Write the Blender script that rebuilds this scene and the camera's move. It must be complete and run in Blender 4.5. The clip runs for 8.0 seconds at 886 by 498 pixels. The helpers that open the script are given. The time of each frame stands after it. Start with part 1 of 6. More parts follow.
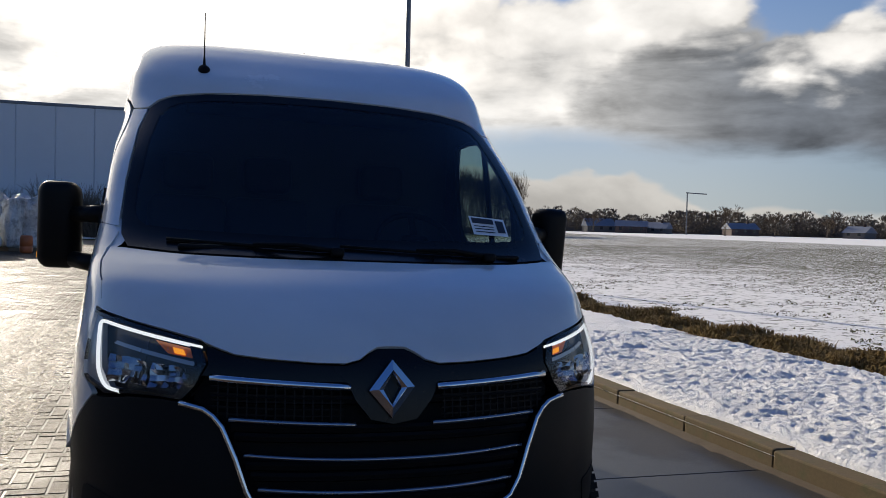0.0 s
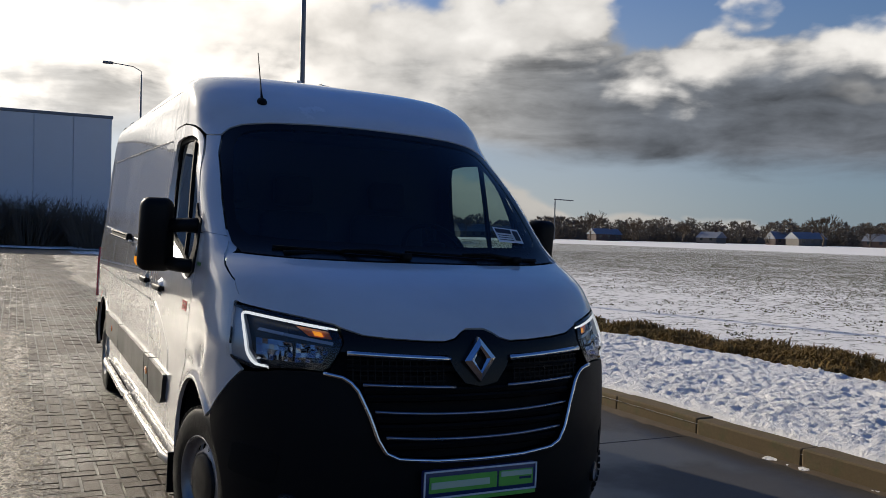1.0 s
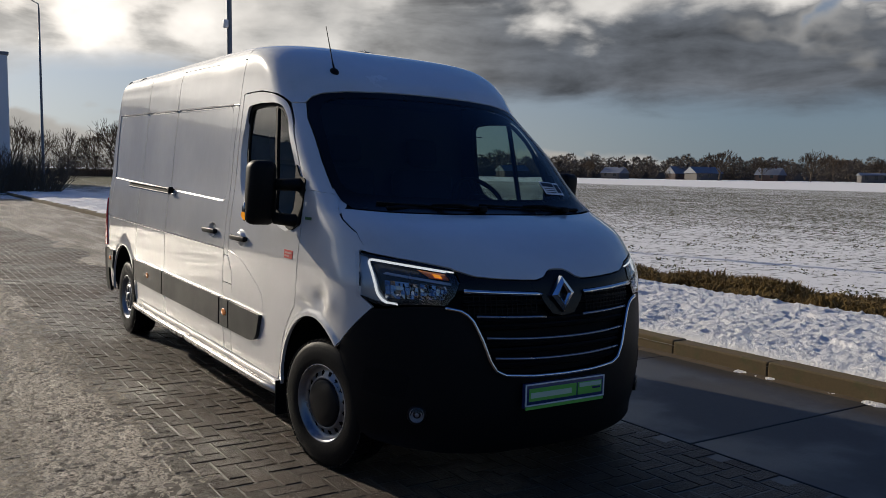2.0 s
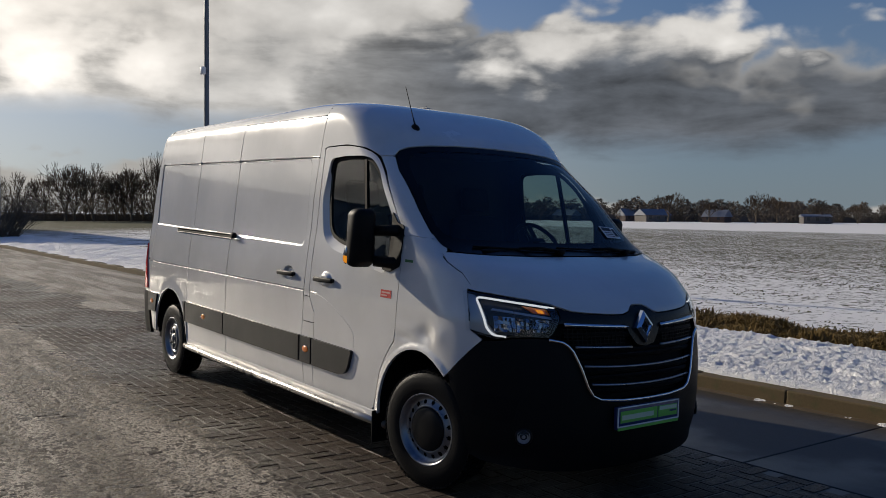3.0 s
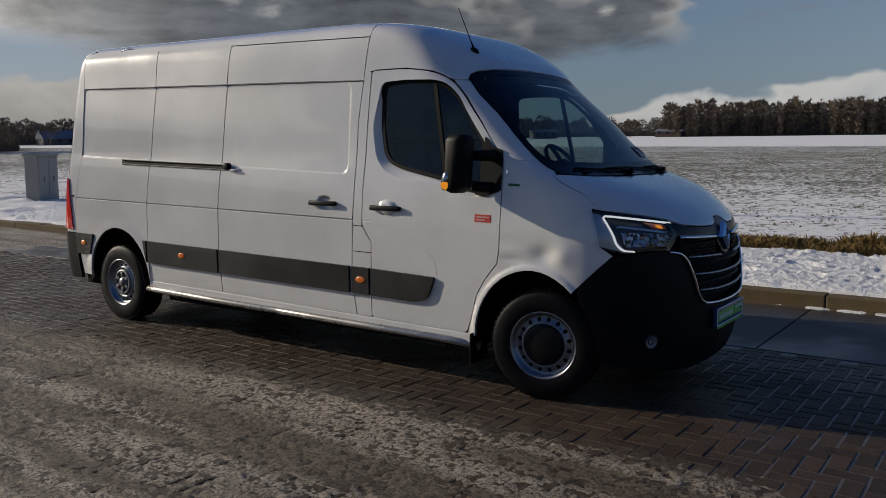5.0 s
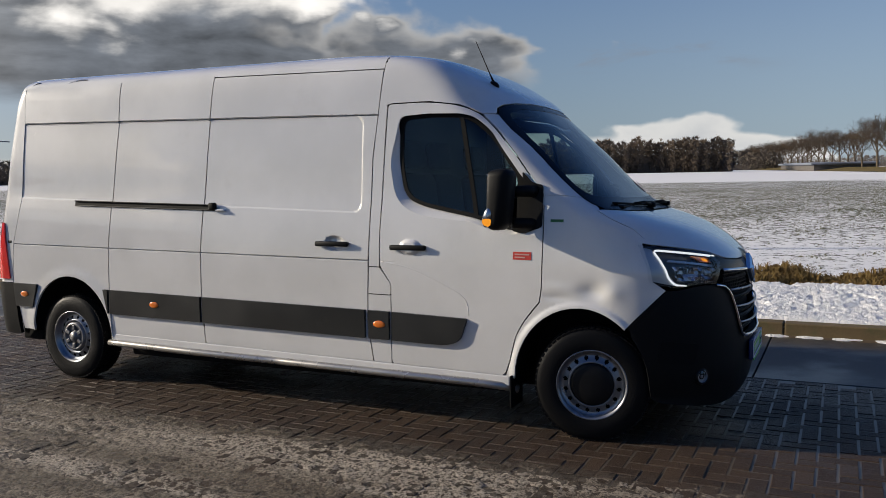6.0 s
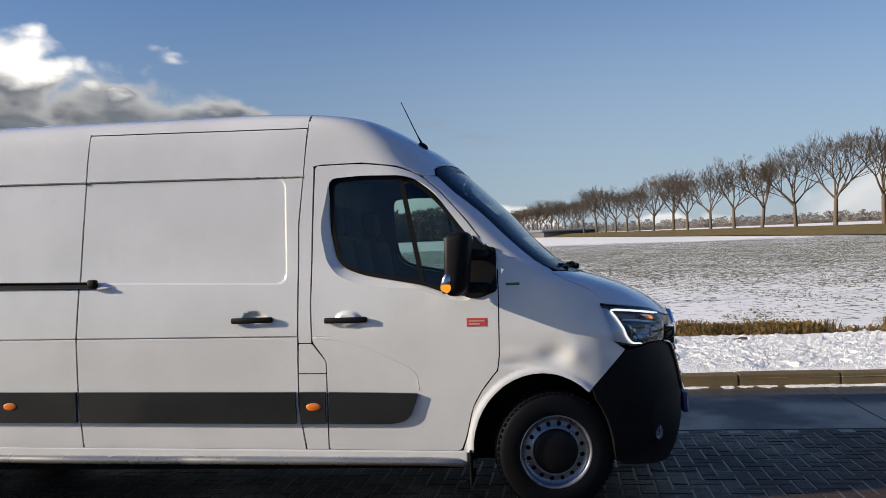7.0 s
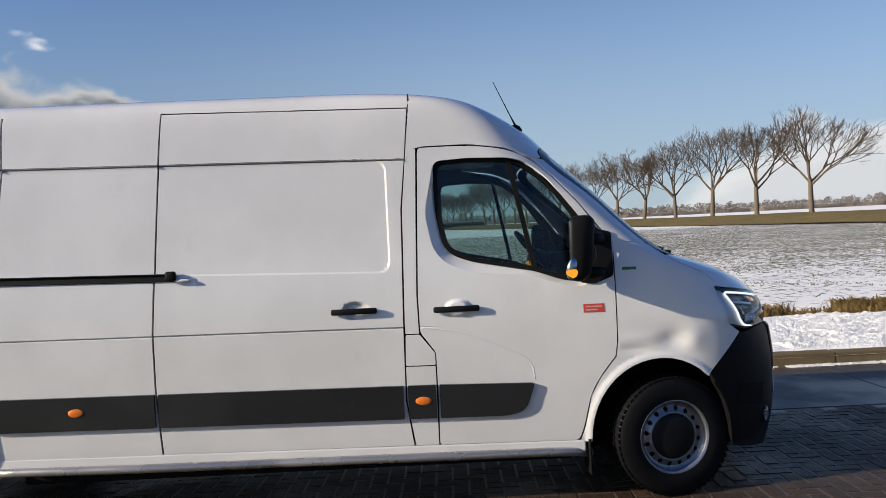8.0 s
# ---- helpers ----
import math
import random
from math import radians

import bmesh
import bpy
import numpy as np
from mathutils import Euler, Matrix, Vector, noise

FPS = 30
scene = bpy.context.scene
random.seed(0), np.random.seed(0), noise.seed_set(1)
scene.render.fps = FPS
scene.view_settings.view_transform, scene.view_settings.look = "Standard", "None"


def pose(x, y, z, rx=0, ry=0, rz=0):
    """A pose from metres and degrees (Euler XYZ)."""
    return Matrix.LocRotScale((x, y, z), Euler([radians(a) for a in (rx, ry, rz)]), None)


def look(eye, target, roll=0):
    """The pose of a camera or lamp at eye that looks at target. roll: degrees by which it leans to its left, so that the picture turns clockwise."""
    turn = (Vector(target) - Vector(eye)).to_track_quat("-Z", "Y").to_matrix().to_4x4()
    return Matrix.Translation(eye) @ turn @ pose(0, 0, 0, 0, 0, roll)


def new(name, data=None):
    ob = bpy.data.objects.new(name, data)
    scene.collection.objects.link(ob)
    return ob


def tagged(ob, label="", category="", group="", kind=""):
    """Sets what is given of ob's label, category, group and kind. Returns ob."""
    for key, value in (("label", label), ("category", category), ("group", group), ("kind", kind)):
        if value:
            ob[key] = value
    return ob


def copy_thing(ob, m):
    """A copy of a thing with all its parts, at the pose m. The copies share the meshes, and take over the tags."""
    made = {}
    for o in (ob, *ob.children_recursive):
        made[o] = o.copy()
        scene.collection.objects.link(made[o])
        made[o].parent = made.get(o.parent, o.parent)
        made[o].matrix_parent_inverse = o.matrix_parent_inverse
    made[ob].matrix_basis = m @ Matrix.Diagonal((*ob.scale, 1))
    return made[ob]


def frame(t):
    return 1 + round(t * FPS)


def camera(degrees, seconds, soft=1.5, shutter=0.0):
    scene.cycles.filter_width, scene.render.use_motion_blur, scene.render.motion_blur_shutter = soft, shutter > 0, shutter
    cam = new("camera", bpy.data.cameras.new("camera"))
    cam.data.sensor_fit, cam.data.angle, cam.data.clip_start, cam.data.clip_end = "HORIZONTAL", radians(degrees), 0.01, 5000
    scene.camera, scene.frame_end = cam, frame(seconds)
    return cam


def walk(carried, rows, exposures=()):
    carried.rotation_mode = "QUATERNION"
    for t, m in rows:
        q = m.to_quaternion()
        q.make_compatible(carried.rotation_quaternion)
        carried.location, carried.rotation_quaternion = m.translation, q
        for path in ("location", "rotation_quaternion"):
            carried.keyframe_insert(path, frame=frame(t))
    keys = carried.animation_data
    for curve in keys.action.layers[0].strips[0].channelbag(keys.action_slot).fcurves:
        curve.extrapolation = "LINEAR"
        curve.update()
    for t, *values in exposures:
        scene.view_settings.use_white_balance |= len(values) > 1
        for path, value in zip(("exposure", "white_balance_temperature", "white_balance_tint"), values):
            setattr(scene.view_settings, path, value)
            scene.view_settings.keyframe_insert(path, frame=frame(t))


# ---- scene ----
cam = camera(56.2, 8.0, 0.8)
PATH = [
    (0, (0.289, 1.429, 1.485), (0.914, 3.328, 1.425), 1.4),
    (0.5, (-0.261, 1.189, 1.475), (0.466, 3.052, 1.466), 1.5),
    (1, (-0.745, 0.958, 1.487), (0.163, 2.739, 1.447), 1.4),
    (1.5, (-1.282, 0.834, 1.512), (-0.231, 2.528, 1.352), 0.8),
    (1.7, (-1.541, 0.793, 1.541), (-0.461, 2.465, 1.351), 0.9),
    (2.8, (-2.572, 0.771, 1.604), (-1.421, 2.403, 1.49), 0.6),
    (3, (-2.796, 0.836, 1.59), (-1.602, 2.439, 1.508), 0.6),
    (3.5, (-3.27, 1.039, 1.601), (-1.996, 2.581, 1.563), 0.5),
    (4, (-3.676, 1.429, 1.608), (-2.241, 2.822, 1.579), 0.2),
    (4.5, (-4.07, 1.854, 1.633), (-2.528, 3.121, 1.501), -0.2),
    (4.7, (-4.197, 2.046, 1.619), (-2.632, 3.272, 1.406), -0.4),
    (5.8, (-4.654, 3.145, 1.616), (-2.909, 4.094, 1.388), -0.8),
    (6, (-4.712, 3.386, 1.611), (-2.922, 4.259, 1.427), -1.1),
    (6.5, (-4.784, 4.008, 1.603), (-2.856, 4.538, 1.548), -1.7),
    (7, (-4.782, 4.597, 1.602), (-2.805, 4.898, 1.572), -2.4),
    (7.5, (-4.766, 5.283, 1.602), (-2.771, 5.426, 1.582), -2.8),
    (8, (-4.706, 5.908, 1.61), (-2.707, 5.937, 1.552), -2.9),
]
walk(cam, [(t, look(eye, target, roll)) for t, eye, target, roll in PATH],
     ((0, 0.25), (0.5, 0.15), (1.0, 0.0), (1.5, -0.15), (3.0, -0.35), (4.5, -0.5), (5.8, 0.05), (6.5, 0.3), (8, 0.5)))

# ---- daylight ----
SUN_AZ, SUN_EL = -16.0, 20.0      # degrees from +y towards +x, and above the horizon
sun_way = Vector((math.sin(radians(SUN_AZ)) * math.cos(radians(SUN_EL)), math.cos(radians(SUN_AZ)) * math.cos(radians(SUN_EL)), math.sin(radians(SUN_EL))))
sun = new("sun", bpy.data.lights.new("sun", "SUN"))
sun.data.energy, sun.data.angle, sun.data.color = 4.8, radians(0.53), (1.0, 0.895, 0.74)
sun.matrix_world = look(sun_way * 50, (0, 0, 0))


class Nodes:
    """Short hand for building a node tree."""

    def __init__(self, tree):
        self.tree = tree
        tree.nodes.clear()

    def add(self, kind, **values):
        node = self.tree.nodes.new(kind)
        inputs = {k: v for k, v in values.items() if k[0].isupper() or k[0] == "_"}
        for key, value in values.items():
            if key == "op":
                node.operation = value
            elif key == "blend":
                node.blend_type = value
            elif key == "space":
                node.data_type = value
            elif key == "sky":
                node.sky_type = value
            elif key == "dims":
                node.noise_dimensions = value
            elif key == "feature":
                node.feature = value
        for key, value in inputs.items():
            slot = node.inputs[int(key[1:])] if key[0] == "_" else node.inputs[key.replace("_", " ")]
            if isinstance(value, bpy.types.NodeSocket):
                self.tree.links.new(value, slot)
            else:
                slot.default_value = value
        return node

    def math(self, op, a, b=0.0, c=None, clamp=False):
        node = self.add("ShaderNodeMath", op=op, _0=a, _1=b)
        if c is not None:
            if isinstance(c, bpy.types.NodeSocket):
                self.tree.links.new(c, node.inputs[2])
            else:
                node.inputs[2].default_value = c
        node.use_clamp = clamp
        return node.outputs[0]

    def span(self, value, lo, hi, to_lo=0.0, to_hi=1.0):
        node = self.add("ShaderNodeMapRange", _0=value, _1=lo, _2=hi, _3=to_lo, _4=to_hi)
        node.interpolation_type = "SMOOTHSTEP"
        return node.outputs[0]

    def mix(self, factor, a, b):
        node = self.add("ShaderNodeMix", space="RGBA")
        for i, value in ((0, factor), (6, a), (7, b)):
            if isinstance(value, bpy.types.NodeSocket):
                self.tree.links.new(value, node.inputs[i])
            else:
                node.inputs[i].default_value = value if i == 0 else (*value[:3], 1)
        return node.outputs[2]

    def noise(self, where, scale, detail=4.0, rough=0.55, distortion=0.0, dims="3D"):
        node = self.add("ShaderNodeTexNoise", dims=dims, Scale=scale, Detail=detail, Roughness=rough, Distortion=distortion)
        if where is not None:
            self.tree.links.new(where, node.inputs["Vector"])
        return node.outputs["Fac"]


world = bpy.data.worlds.new("winter_sky")
scene.world = world
world.use_nodes = True
W = Nodes(world.node_tree)
sky = W.add("ShaderNodeTexSky", sky="NISHITA")
sky.sun_disc, sky.sun_elevation, sky.sun_rotation = False, radians(SUN_EL), radians(SUN_AZ)
sky.air_density, sky.dust_density, sky.ozone_density = 1.0, 0.15, 3.5
way = W.add("ShaderNodeTexCoord").outputs["Generated"]
axes = W.add("ShaderNodeSeparateXYZ", Vector=way)
wx, wy, wz = axes.outputs
height = W.math("MULTIPLY", W.math("ARCSINE", wz), 180 / math.pi)
bearing = W.math("MULTIPLY", W.math("ARCTAN2", wx, wy), 180 / math.pi)
puff_at = W.add("ShaderNodeVectorMath", op="MULTIPLY", _0=way, _1=(1.0, 1.0, 1.7)).outputs[0]
long_at = W.add("ShaderNodeVectorMath", op="MULTIPLY", _0=way, _1=(1.0, 1.0, 4.0)).outputs[0]
billow, lobes, broad = W.noise(puff_at, 7.5, 7.0, 0.56, 0.15), W.noise(puff_at, 3.4, 2.0, 0.5), W.noise(long_at, 2.4, 3.0, 0.5)
puffs = W.add("ShaderNodeTexVoronoi", feature="SMOOTH_F1", Vector=W.add("ShaderNodeVectorMath", op="ADD", _0=puff_at, _1=W.add("ShaderNodeVectorMath", op="SCALE", _0=W.add("ShaderNodeTexNoise", Vector=puff_at, Scale=9.0, Detail=4.0).outputs["Color"], Scale=0.10).outputs[0]).outputs[0], Scale=9.0, Smoothness=0.35, Detail=2.0, Roughness=0.5)
puffs = W.math("SUBTRACT", 0.95, W.math("MULTIPLY", puffs.outputs["Distance"], 0.9))
streaks = W.noise(long_at, 7.0, 5.0, 0.55, 0.3)
swell = lambda noise, size: W.math("MULTIPLY", W.math("SUBTRACT", noise, 0.5), size)


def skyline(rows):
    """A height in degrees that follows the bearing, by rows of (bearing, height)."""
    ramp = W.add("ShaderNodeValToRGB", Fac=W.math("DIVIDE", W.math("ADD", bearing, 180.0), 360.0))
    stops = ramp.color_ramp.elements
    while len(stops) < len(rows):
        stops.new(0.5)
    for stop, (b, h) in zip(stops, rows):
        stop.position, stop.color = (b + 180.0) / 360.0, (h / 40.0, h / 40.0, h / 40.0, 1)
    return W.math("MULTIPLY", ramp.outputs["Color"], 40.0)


glow = W.span(W.add("ShaderNodeVectorMath", op="DOT_PRODUCT", _0=way, _1=tuple(sun_way)).outputs["Value"], 0.74, 0.965)
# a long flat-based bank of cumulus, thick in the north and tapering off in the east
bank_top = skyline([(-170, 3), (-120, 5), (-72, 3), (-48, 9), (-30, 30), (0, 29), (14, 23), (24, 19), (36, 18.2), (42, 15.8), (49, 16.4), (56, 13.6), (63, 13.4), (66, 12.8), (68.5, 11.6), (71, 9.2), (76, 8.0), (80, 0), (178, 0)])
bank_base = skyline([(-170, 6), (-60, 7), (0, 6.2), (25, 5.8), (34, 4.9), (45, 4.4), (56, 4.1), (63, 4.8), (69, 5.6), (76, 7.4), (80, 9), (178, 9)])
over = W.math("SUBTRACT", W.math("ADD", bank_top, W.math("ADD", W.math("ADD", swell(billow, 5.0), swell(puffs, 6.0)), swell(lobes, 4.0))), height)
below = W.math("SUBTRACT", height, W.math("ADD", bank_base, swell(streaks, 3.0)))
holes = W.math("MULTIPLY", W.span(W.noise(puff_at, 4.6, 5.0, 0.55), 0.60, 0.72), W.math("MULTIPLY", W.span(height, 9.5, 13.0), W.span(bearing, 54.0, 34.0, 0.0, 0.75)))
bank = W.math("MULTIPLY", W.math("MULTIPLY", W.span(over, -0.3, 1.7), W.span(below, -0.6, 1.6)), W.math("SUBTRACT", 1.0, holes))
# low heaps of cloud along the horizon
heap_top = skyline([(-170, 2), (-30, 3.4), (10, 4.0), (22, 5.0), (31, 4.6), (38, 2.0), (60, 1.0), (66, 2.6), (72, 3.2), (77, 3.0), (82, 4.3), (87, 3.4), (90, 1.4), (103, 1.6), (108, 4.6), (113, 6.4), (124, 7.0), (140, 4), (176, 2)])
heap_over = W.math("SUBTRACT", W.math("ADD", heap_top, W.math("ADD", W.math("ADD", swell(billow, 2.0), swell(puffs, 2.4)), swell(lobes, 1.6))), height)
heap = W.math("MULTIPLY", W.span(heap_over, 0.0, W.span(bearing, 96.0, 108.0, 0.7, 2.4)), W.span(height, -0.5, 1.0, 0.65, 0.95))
# thin torn wisps off the bank's end
wisp = W.math("MULTIPLY", W.span(W.noise(W.add("ShaderNodeVectorMath", op="MULTIPLY", _0=way, _1=(1.0, 1.0, 5.0)).outputs[0], 5.0, 6.0, 0.6, 0.4), 0.50, 0.70),
              W.math("MULTIPLY", W.math("MULTIPLY", W.span(height, 5.6, 7.2), W.span(height, 9.4, 7.6)), W.math("MULTIPLY", W.span(bearing, 66.0, 73.0), W.span(bearing, 88.0, 82.0))))
lit = W.mix(glow, (14.2, 13.7, 13.0), (29.0, 27.0, 24.5))
shaded = W.mix(W.span(bearing, 42.0, 16.0), (2.5, 2.75, 3.15), (11.8, 11.4, 10.8))
face = W.math("ADD", W.math("ADD", height, swell(lobes, 5.0)), W.math("ADD", W.math("ADD", swell(billow, 8.0), swell(puffs, 6.0)), W.math("ADD", swell(streaks, 6.0), W.span(bearing, 40.0, 14.0, 0.0, 3.0))))
rim = W.span(over, 3.2, 0.6)
bright = W.math("MAXIMUM", W.span(face, 7.6, 11.6), W.math("MULTIPLY", rim, 0.5))
shaded = W.add("ShaderNodeVectorMath", op="SCALE", _0=shaded, Scale=W.math("ADD", 1.0, W.math("ADD", swell(streaks, 2.2), swell(billow, 1.4)))).outputs[0]
lit = W.add("ShaderNodeVectorMath", op="SCALE", _0=lit, Scale=W.math("ADD", 1.0, W.math("ADD", swell(puffs, 0.5), swell(billow, 0.9)))).outputs[0]
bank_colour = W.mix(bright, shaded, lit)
heap_colour = W.mix(W.span(W.math("ADD", heap_over, swell(billow, 5.0)), 3.2, 0.2), W.mix(W.span(bearing, 62.0, 70.0), (6.2, 5.9, 5.5), (8.2, 8.4, 8.7)), W.mix(W.span(bearing, 62.0, 70.0), (9.0, 8.6, 8.0), (11.0, 10.9, 10.6)))
haze = W.math("MAXIMUM", W.math("MULTIPLY", W.span(height, 25.0, -3.0), 0.86), W.math("MULTIPLY", glow, 0.9))
deep = W.add("ShaderNodeVectorMath", op="MULTIPLY", _0=sky.outputs["Color"], _1=(0.84, 1.10, 1.46)).outputs[0]
deep = W.mix(W.span(height, 22.0, 45.0), deep, W.add("ShaderNodeVectorMath", op="MULTIPLY", _0=sky.outputs["Color"], _1=(0.60, 1.0, 1.75)).outputs[0])
horizon = W.mix(W.span(bearing, 62.0, 96.0), W.mix(W.span(bearing, -40.0, 10.0), (2.7, 3.4, 4.4), W.mix(W.span(bearing, 30.0, 56.0), (7.0, 7.2, 7.4), (3.6, 4.4, 5.2))), (5.2, 6.3, 7.4))
clear = W.mix(haze, deep, W.mix(glow, horizon, (15.0, 14.5, 13.6)))
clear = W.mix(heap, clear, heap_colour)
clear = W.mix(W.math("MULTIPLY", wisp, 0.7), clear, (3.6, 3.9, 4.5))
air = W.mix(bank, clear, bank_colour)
back = W.add("ShaderNodeBackground", Color=air, Strength=0.060)
W.add("ShaderNodeOutputWorld", Surface=back.outputs[0])


# ---- materials ----
def material(name, build):
    m = bpy.data.materials.new(name)
    m.use_nodes = True
    n = Nodes(m.node_tree)
    out = n.add("ShaderNodeOutputMaterial")
    m.node_tree.links.new(build(n), out.inputs["Surface"])
    return m


def bump(n, heights, strength=0.4, distance=0.01):
    return n.add("ShaderNodeBump", Height=heights, Strength=strength, Distance=distance).outputs[0]


def plain(name, colour, rough, metal=0.0, spread=0.12, grain=30.0, relief=0.0, dirt=None, coat=0.0, big=2.0, random_piece=0.0, shine=0.5):
    """A surface with grain at two scales; dirt is (colour, amount)."""
    def build(n):
        at = n.add("ShaderNodeTexCoord").outputs["Object"]
        fine, broad = n.noise(at, grain, 5.0), n.noise(at, big, 4.0)
        dark, light = [c * (1 - spread) for c in colour], [min(1, c * (1 + spread)) for c in colour]
        base = n.mix(n.math("ADD", n.math("MULTIPLY", fine, 0.5), n.math("MULTIPLY", broad, 0.5)), dark, light)
        if random_piece:
            one = n.add("ShaderNodeObjectInfo").outputs["Random"]
            base = n.mix(n.math("MULTIPLY", one, random_piece), base, [c * 0.45 for c in colour])
        r = n.span(broad, 0.3, 0.7, max(rough - 0.07, 0.02), rough + 0.07)
        if dirt:
            spots = n.span(n.noise(at, big * 2.7, 6.0, 0.65), 0.62 - dirt[1] * 0.25, 0.75)
            base = n.mix(n.math("MULTIPLY", spots, dirt[1]), base, dirt[0])
        extra = {"Normal": bump(n, fine, relief, 0.004)} if relief else {}
        return n.add("ShaderNodeBsdfPrincipled", Base_Color=base, Roughness=r, Metallic=metal, Coat_Weight=coat, Coat_Roughness=0.04, Specular_IOR_Level=shine, **extra).outputs[0]
    return material(name, build)


def van_paint(n):
    at = n.add("ShaderNodeTexCoord").outputs["Object"]
    broad = n.noise(at, 1.6, 5.0)
    base = n.mix(n.span(broad, 0.3, 0.7), (0.62, 0.612, 0.59), (0.69, 0.68, 0.66))
    grime = n.math("MULTIPLY", n.span(n.noise(at, 2.3, 8.0, 0.7), 0.55, 0.8), 0.22)
    base = n.mix(grime, base, (0.40, 0.37, 0.33))
    rough = n.math("ADD", n.span(broad, 0.3, 0.7, 0.16, 0.24), n.math("MULTIPLY", grime, 0.5))
    wave = bump(n, n.noise(at, 4.5, 3.0), 0.07, 0.02)
    return n.add("ShaderNodeBsdfPrincipled", Base_Color=base, Roughness=rough, Normal=wave, Coat_Weight=1.0, Coat_Roughness=0.015, Coat_IOR=1.6, Coat_Normal=wave).outputs[0]


def clear_glass(tint, gloss=0.9, rough=0.0):
    def build(n):
        mirror = n.add("ShaderNodeBsdfGlossy", Color=(gloss, gloss, gloss, 1), Roughness=rough).outputs[0]
        let = n.add("ShaderNodeBsdfTransparent", Color=(*tint, 1)).outputs[0]
        grazing = n.add("ShaderNodeLayerWeight", Blend=0.5).outputs["Facing"]
        edge = n.math("ADD", n.math("MULTIPLY", n.math("POWER", grazing, 5.0), 0.92), 0.045)
        return n.add("ShaderNodeMixShader", _0=edge, _1=let, _2=mirror).outputs[0]
    return build


def glowing(colour, strength):
    return lambda n: n.add("ShaderNodeEmission", Color=(*colour, 1), Strength=strength).outputs[0]


PAINT = material("white_van_paint", van_paint)
BLACK_PLASTIC = plain("black_bumper_plastic", (0.0062, 0.0063, 0.0066), 0.52, relief=0.12, grain=220.0, spread=0.2, dirt=((0.03, 0.028, 0.026), 0.06), shine=0.13)
GLOSS_BLACK = plain("gloss_black_trim", (0.006, 0.006, 0.0065), 0.24, shine=0.22)
TRIM = plain("dark_grey_trim", (0.010, 0.0103, 0.010), 0.4, relief=0.1, grain=180.0, dirt=((0.10, 0.09, 0.08), 0.10), shine=0.5)
SEAL = plain("black_rubber_seal", (0.006, 0.006, 0.006), 0.65, shine=0.12)
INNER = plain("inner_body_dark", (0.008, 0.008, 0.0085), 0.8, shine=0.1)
CHROME = plain("chrome", (0.72, 0.73, 0.75), 0.10, metal=1.0, spread=0.04)
SATIN = plain("satin_grille_metal", (0.30, 0.31, 0.34), 0.28, metal=1.0, spread=0.15, grain=50.0)
STEEL = plain("painted_steel_rim", (0.24, 0.25, 0.27), 0.33, metal=0.75, spread=0.12, grain=60.0, dirt=((0.10, 0.09, 0.08), 0.5), big=6.0)
TUBE = plain("worn_sill_tube", (0.42, 0.40, 0.37), 0.28, metal=0.7, spread=0.12, dirt=((0.30, 0.26, 0.21), 0.35), big=3.0)
TYRE = plain("tyre_rubber", (0.008, 0.008, 0.0084), 0.48, relief=0.5, grain=120.0, dirt=((0.014, 0.013, 0.012), 0.2), shine=0.09, big=5.0)
HUB_BLACK = plain("black_hub_cap", (0.008, 0.008, 0.0085), 0.42, shine=0.18, dirt=((0.06, 0.055, 0.05), 0.10), big=12.0)
HUB_GREY = plain("dirty_grey_hub", (0.16, 0.16, 0.165), 0.42, metal=0.5, dirt=((0.05, 0.045, 0.04), 0.6), big=14.0)
CABIN = plain("dark_cabin_plastic", (0.014, 0.0145, 0.016), 0.6, relief=0.15, grain=160.0)
CLOTH = plain("dark_seat_cloth", (0.016, 0.0165, 0.019), 0.9, relief=0.3, grain=240.0)
LAMP_DARK = plain("dark_lamp_housing", (0.02, 0.021, 0.023), 0.28)
LAMP_GREY = plain("silver_lamp_bezel", (0.42, 0.43, 0.45), 0.28, metal=0.6)
REFLECTOR = plain("lamp_reflector", (0.38, 0.40, 0.43), 0.10, metal=1.0, spread=0.03)
FOG_SILVER = plain("pale_fog_reflector", (0.24, 0.24, 0.25), 0.30, metal=0.3, spread=0.3, grain=60.0)
AMBER = plain("amber_lens", (0.70, 0.17, 0.015), 0.2, coat=0.6, spread=0.15, grain=80.0)
RED_LENS = plain("red_tail_lens", (0.62, 0.02, 0.015), 0.15, coat=0.8, spread=0.15, grain=60.0)
BADGE_GREEN = plain("dark_green_badge", (0.03, 0.14, 0.03), 0.4, spread=0.2)
GREEN = plain("green_card", (0.16, 0.52, 0.08), 0.4, spread=0.05)
BLUE = plain("blue_card", (0.02, 0.035, 0.12), 0.35, spread=0.05)
WHITE_CARD = plain("white_card", (0.78, 0.78, 0.78), 0.5, spread=0.03)
RED_CARD = plain("red_sticker", (0.52, 0.05, 0.035), 0.35, spread=0.05)
PALE_PRINT = plain("pale_sticker_print", (0.52, 0.30, 0.27), 0.4, spread=0.1)
DARK_INK = plain("dark_print", (0.02, 0.02, 0.03), 0.6, spread=0.05)
WINDSCREEN = material("tinted_windscreen", clear_glass((0.42, 0.50, 0.50)))
SIDE_GLASS = material("tinted_side_glass", clear_glass((0.52, 0.66, 0.64)))
LENS = material("clear_lamp_lens", clear_glass((0.92, 0.93, 0.94)))
MIRROR = material("mirror_glass", lambda n: n.add("ShaderNodeBsdfGlossy", Color=(0.85, 0.87, 0.88, 1), Roughness=0.01).outputs[0])
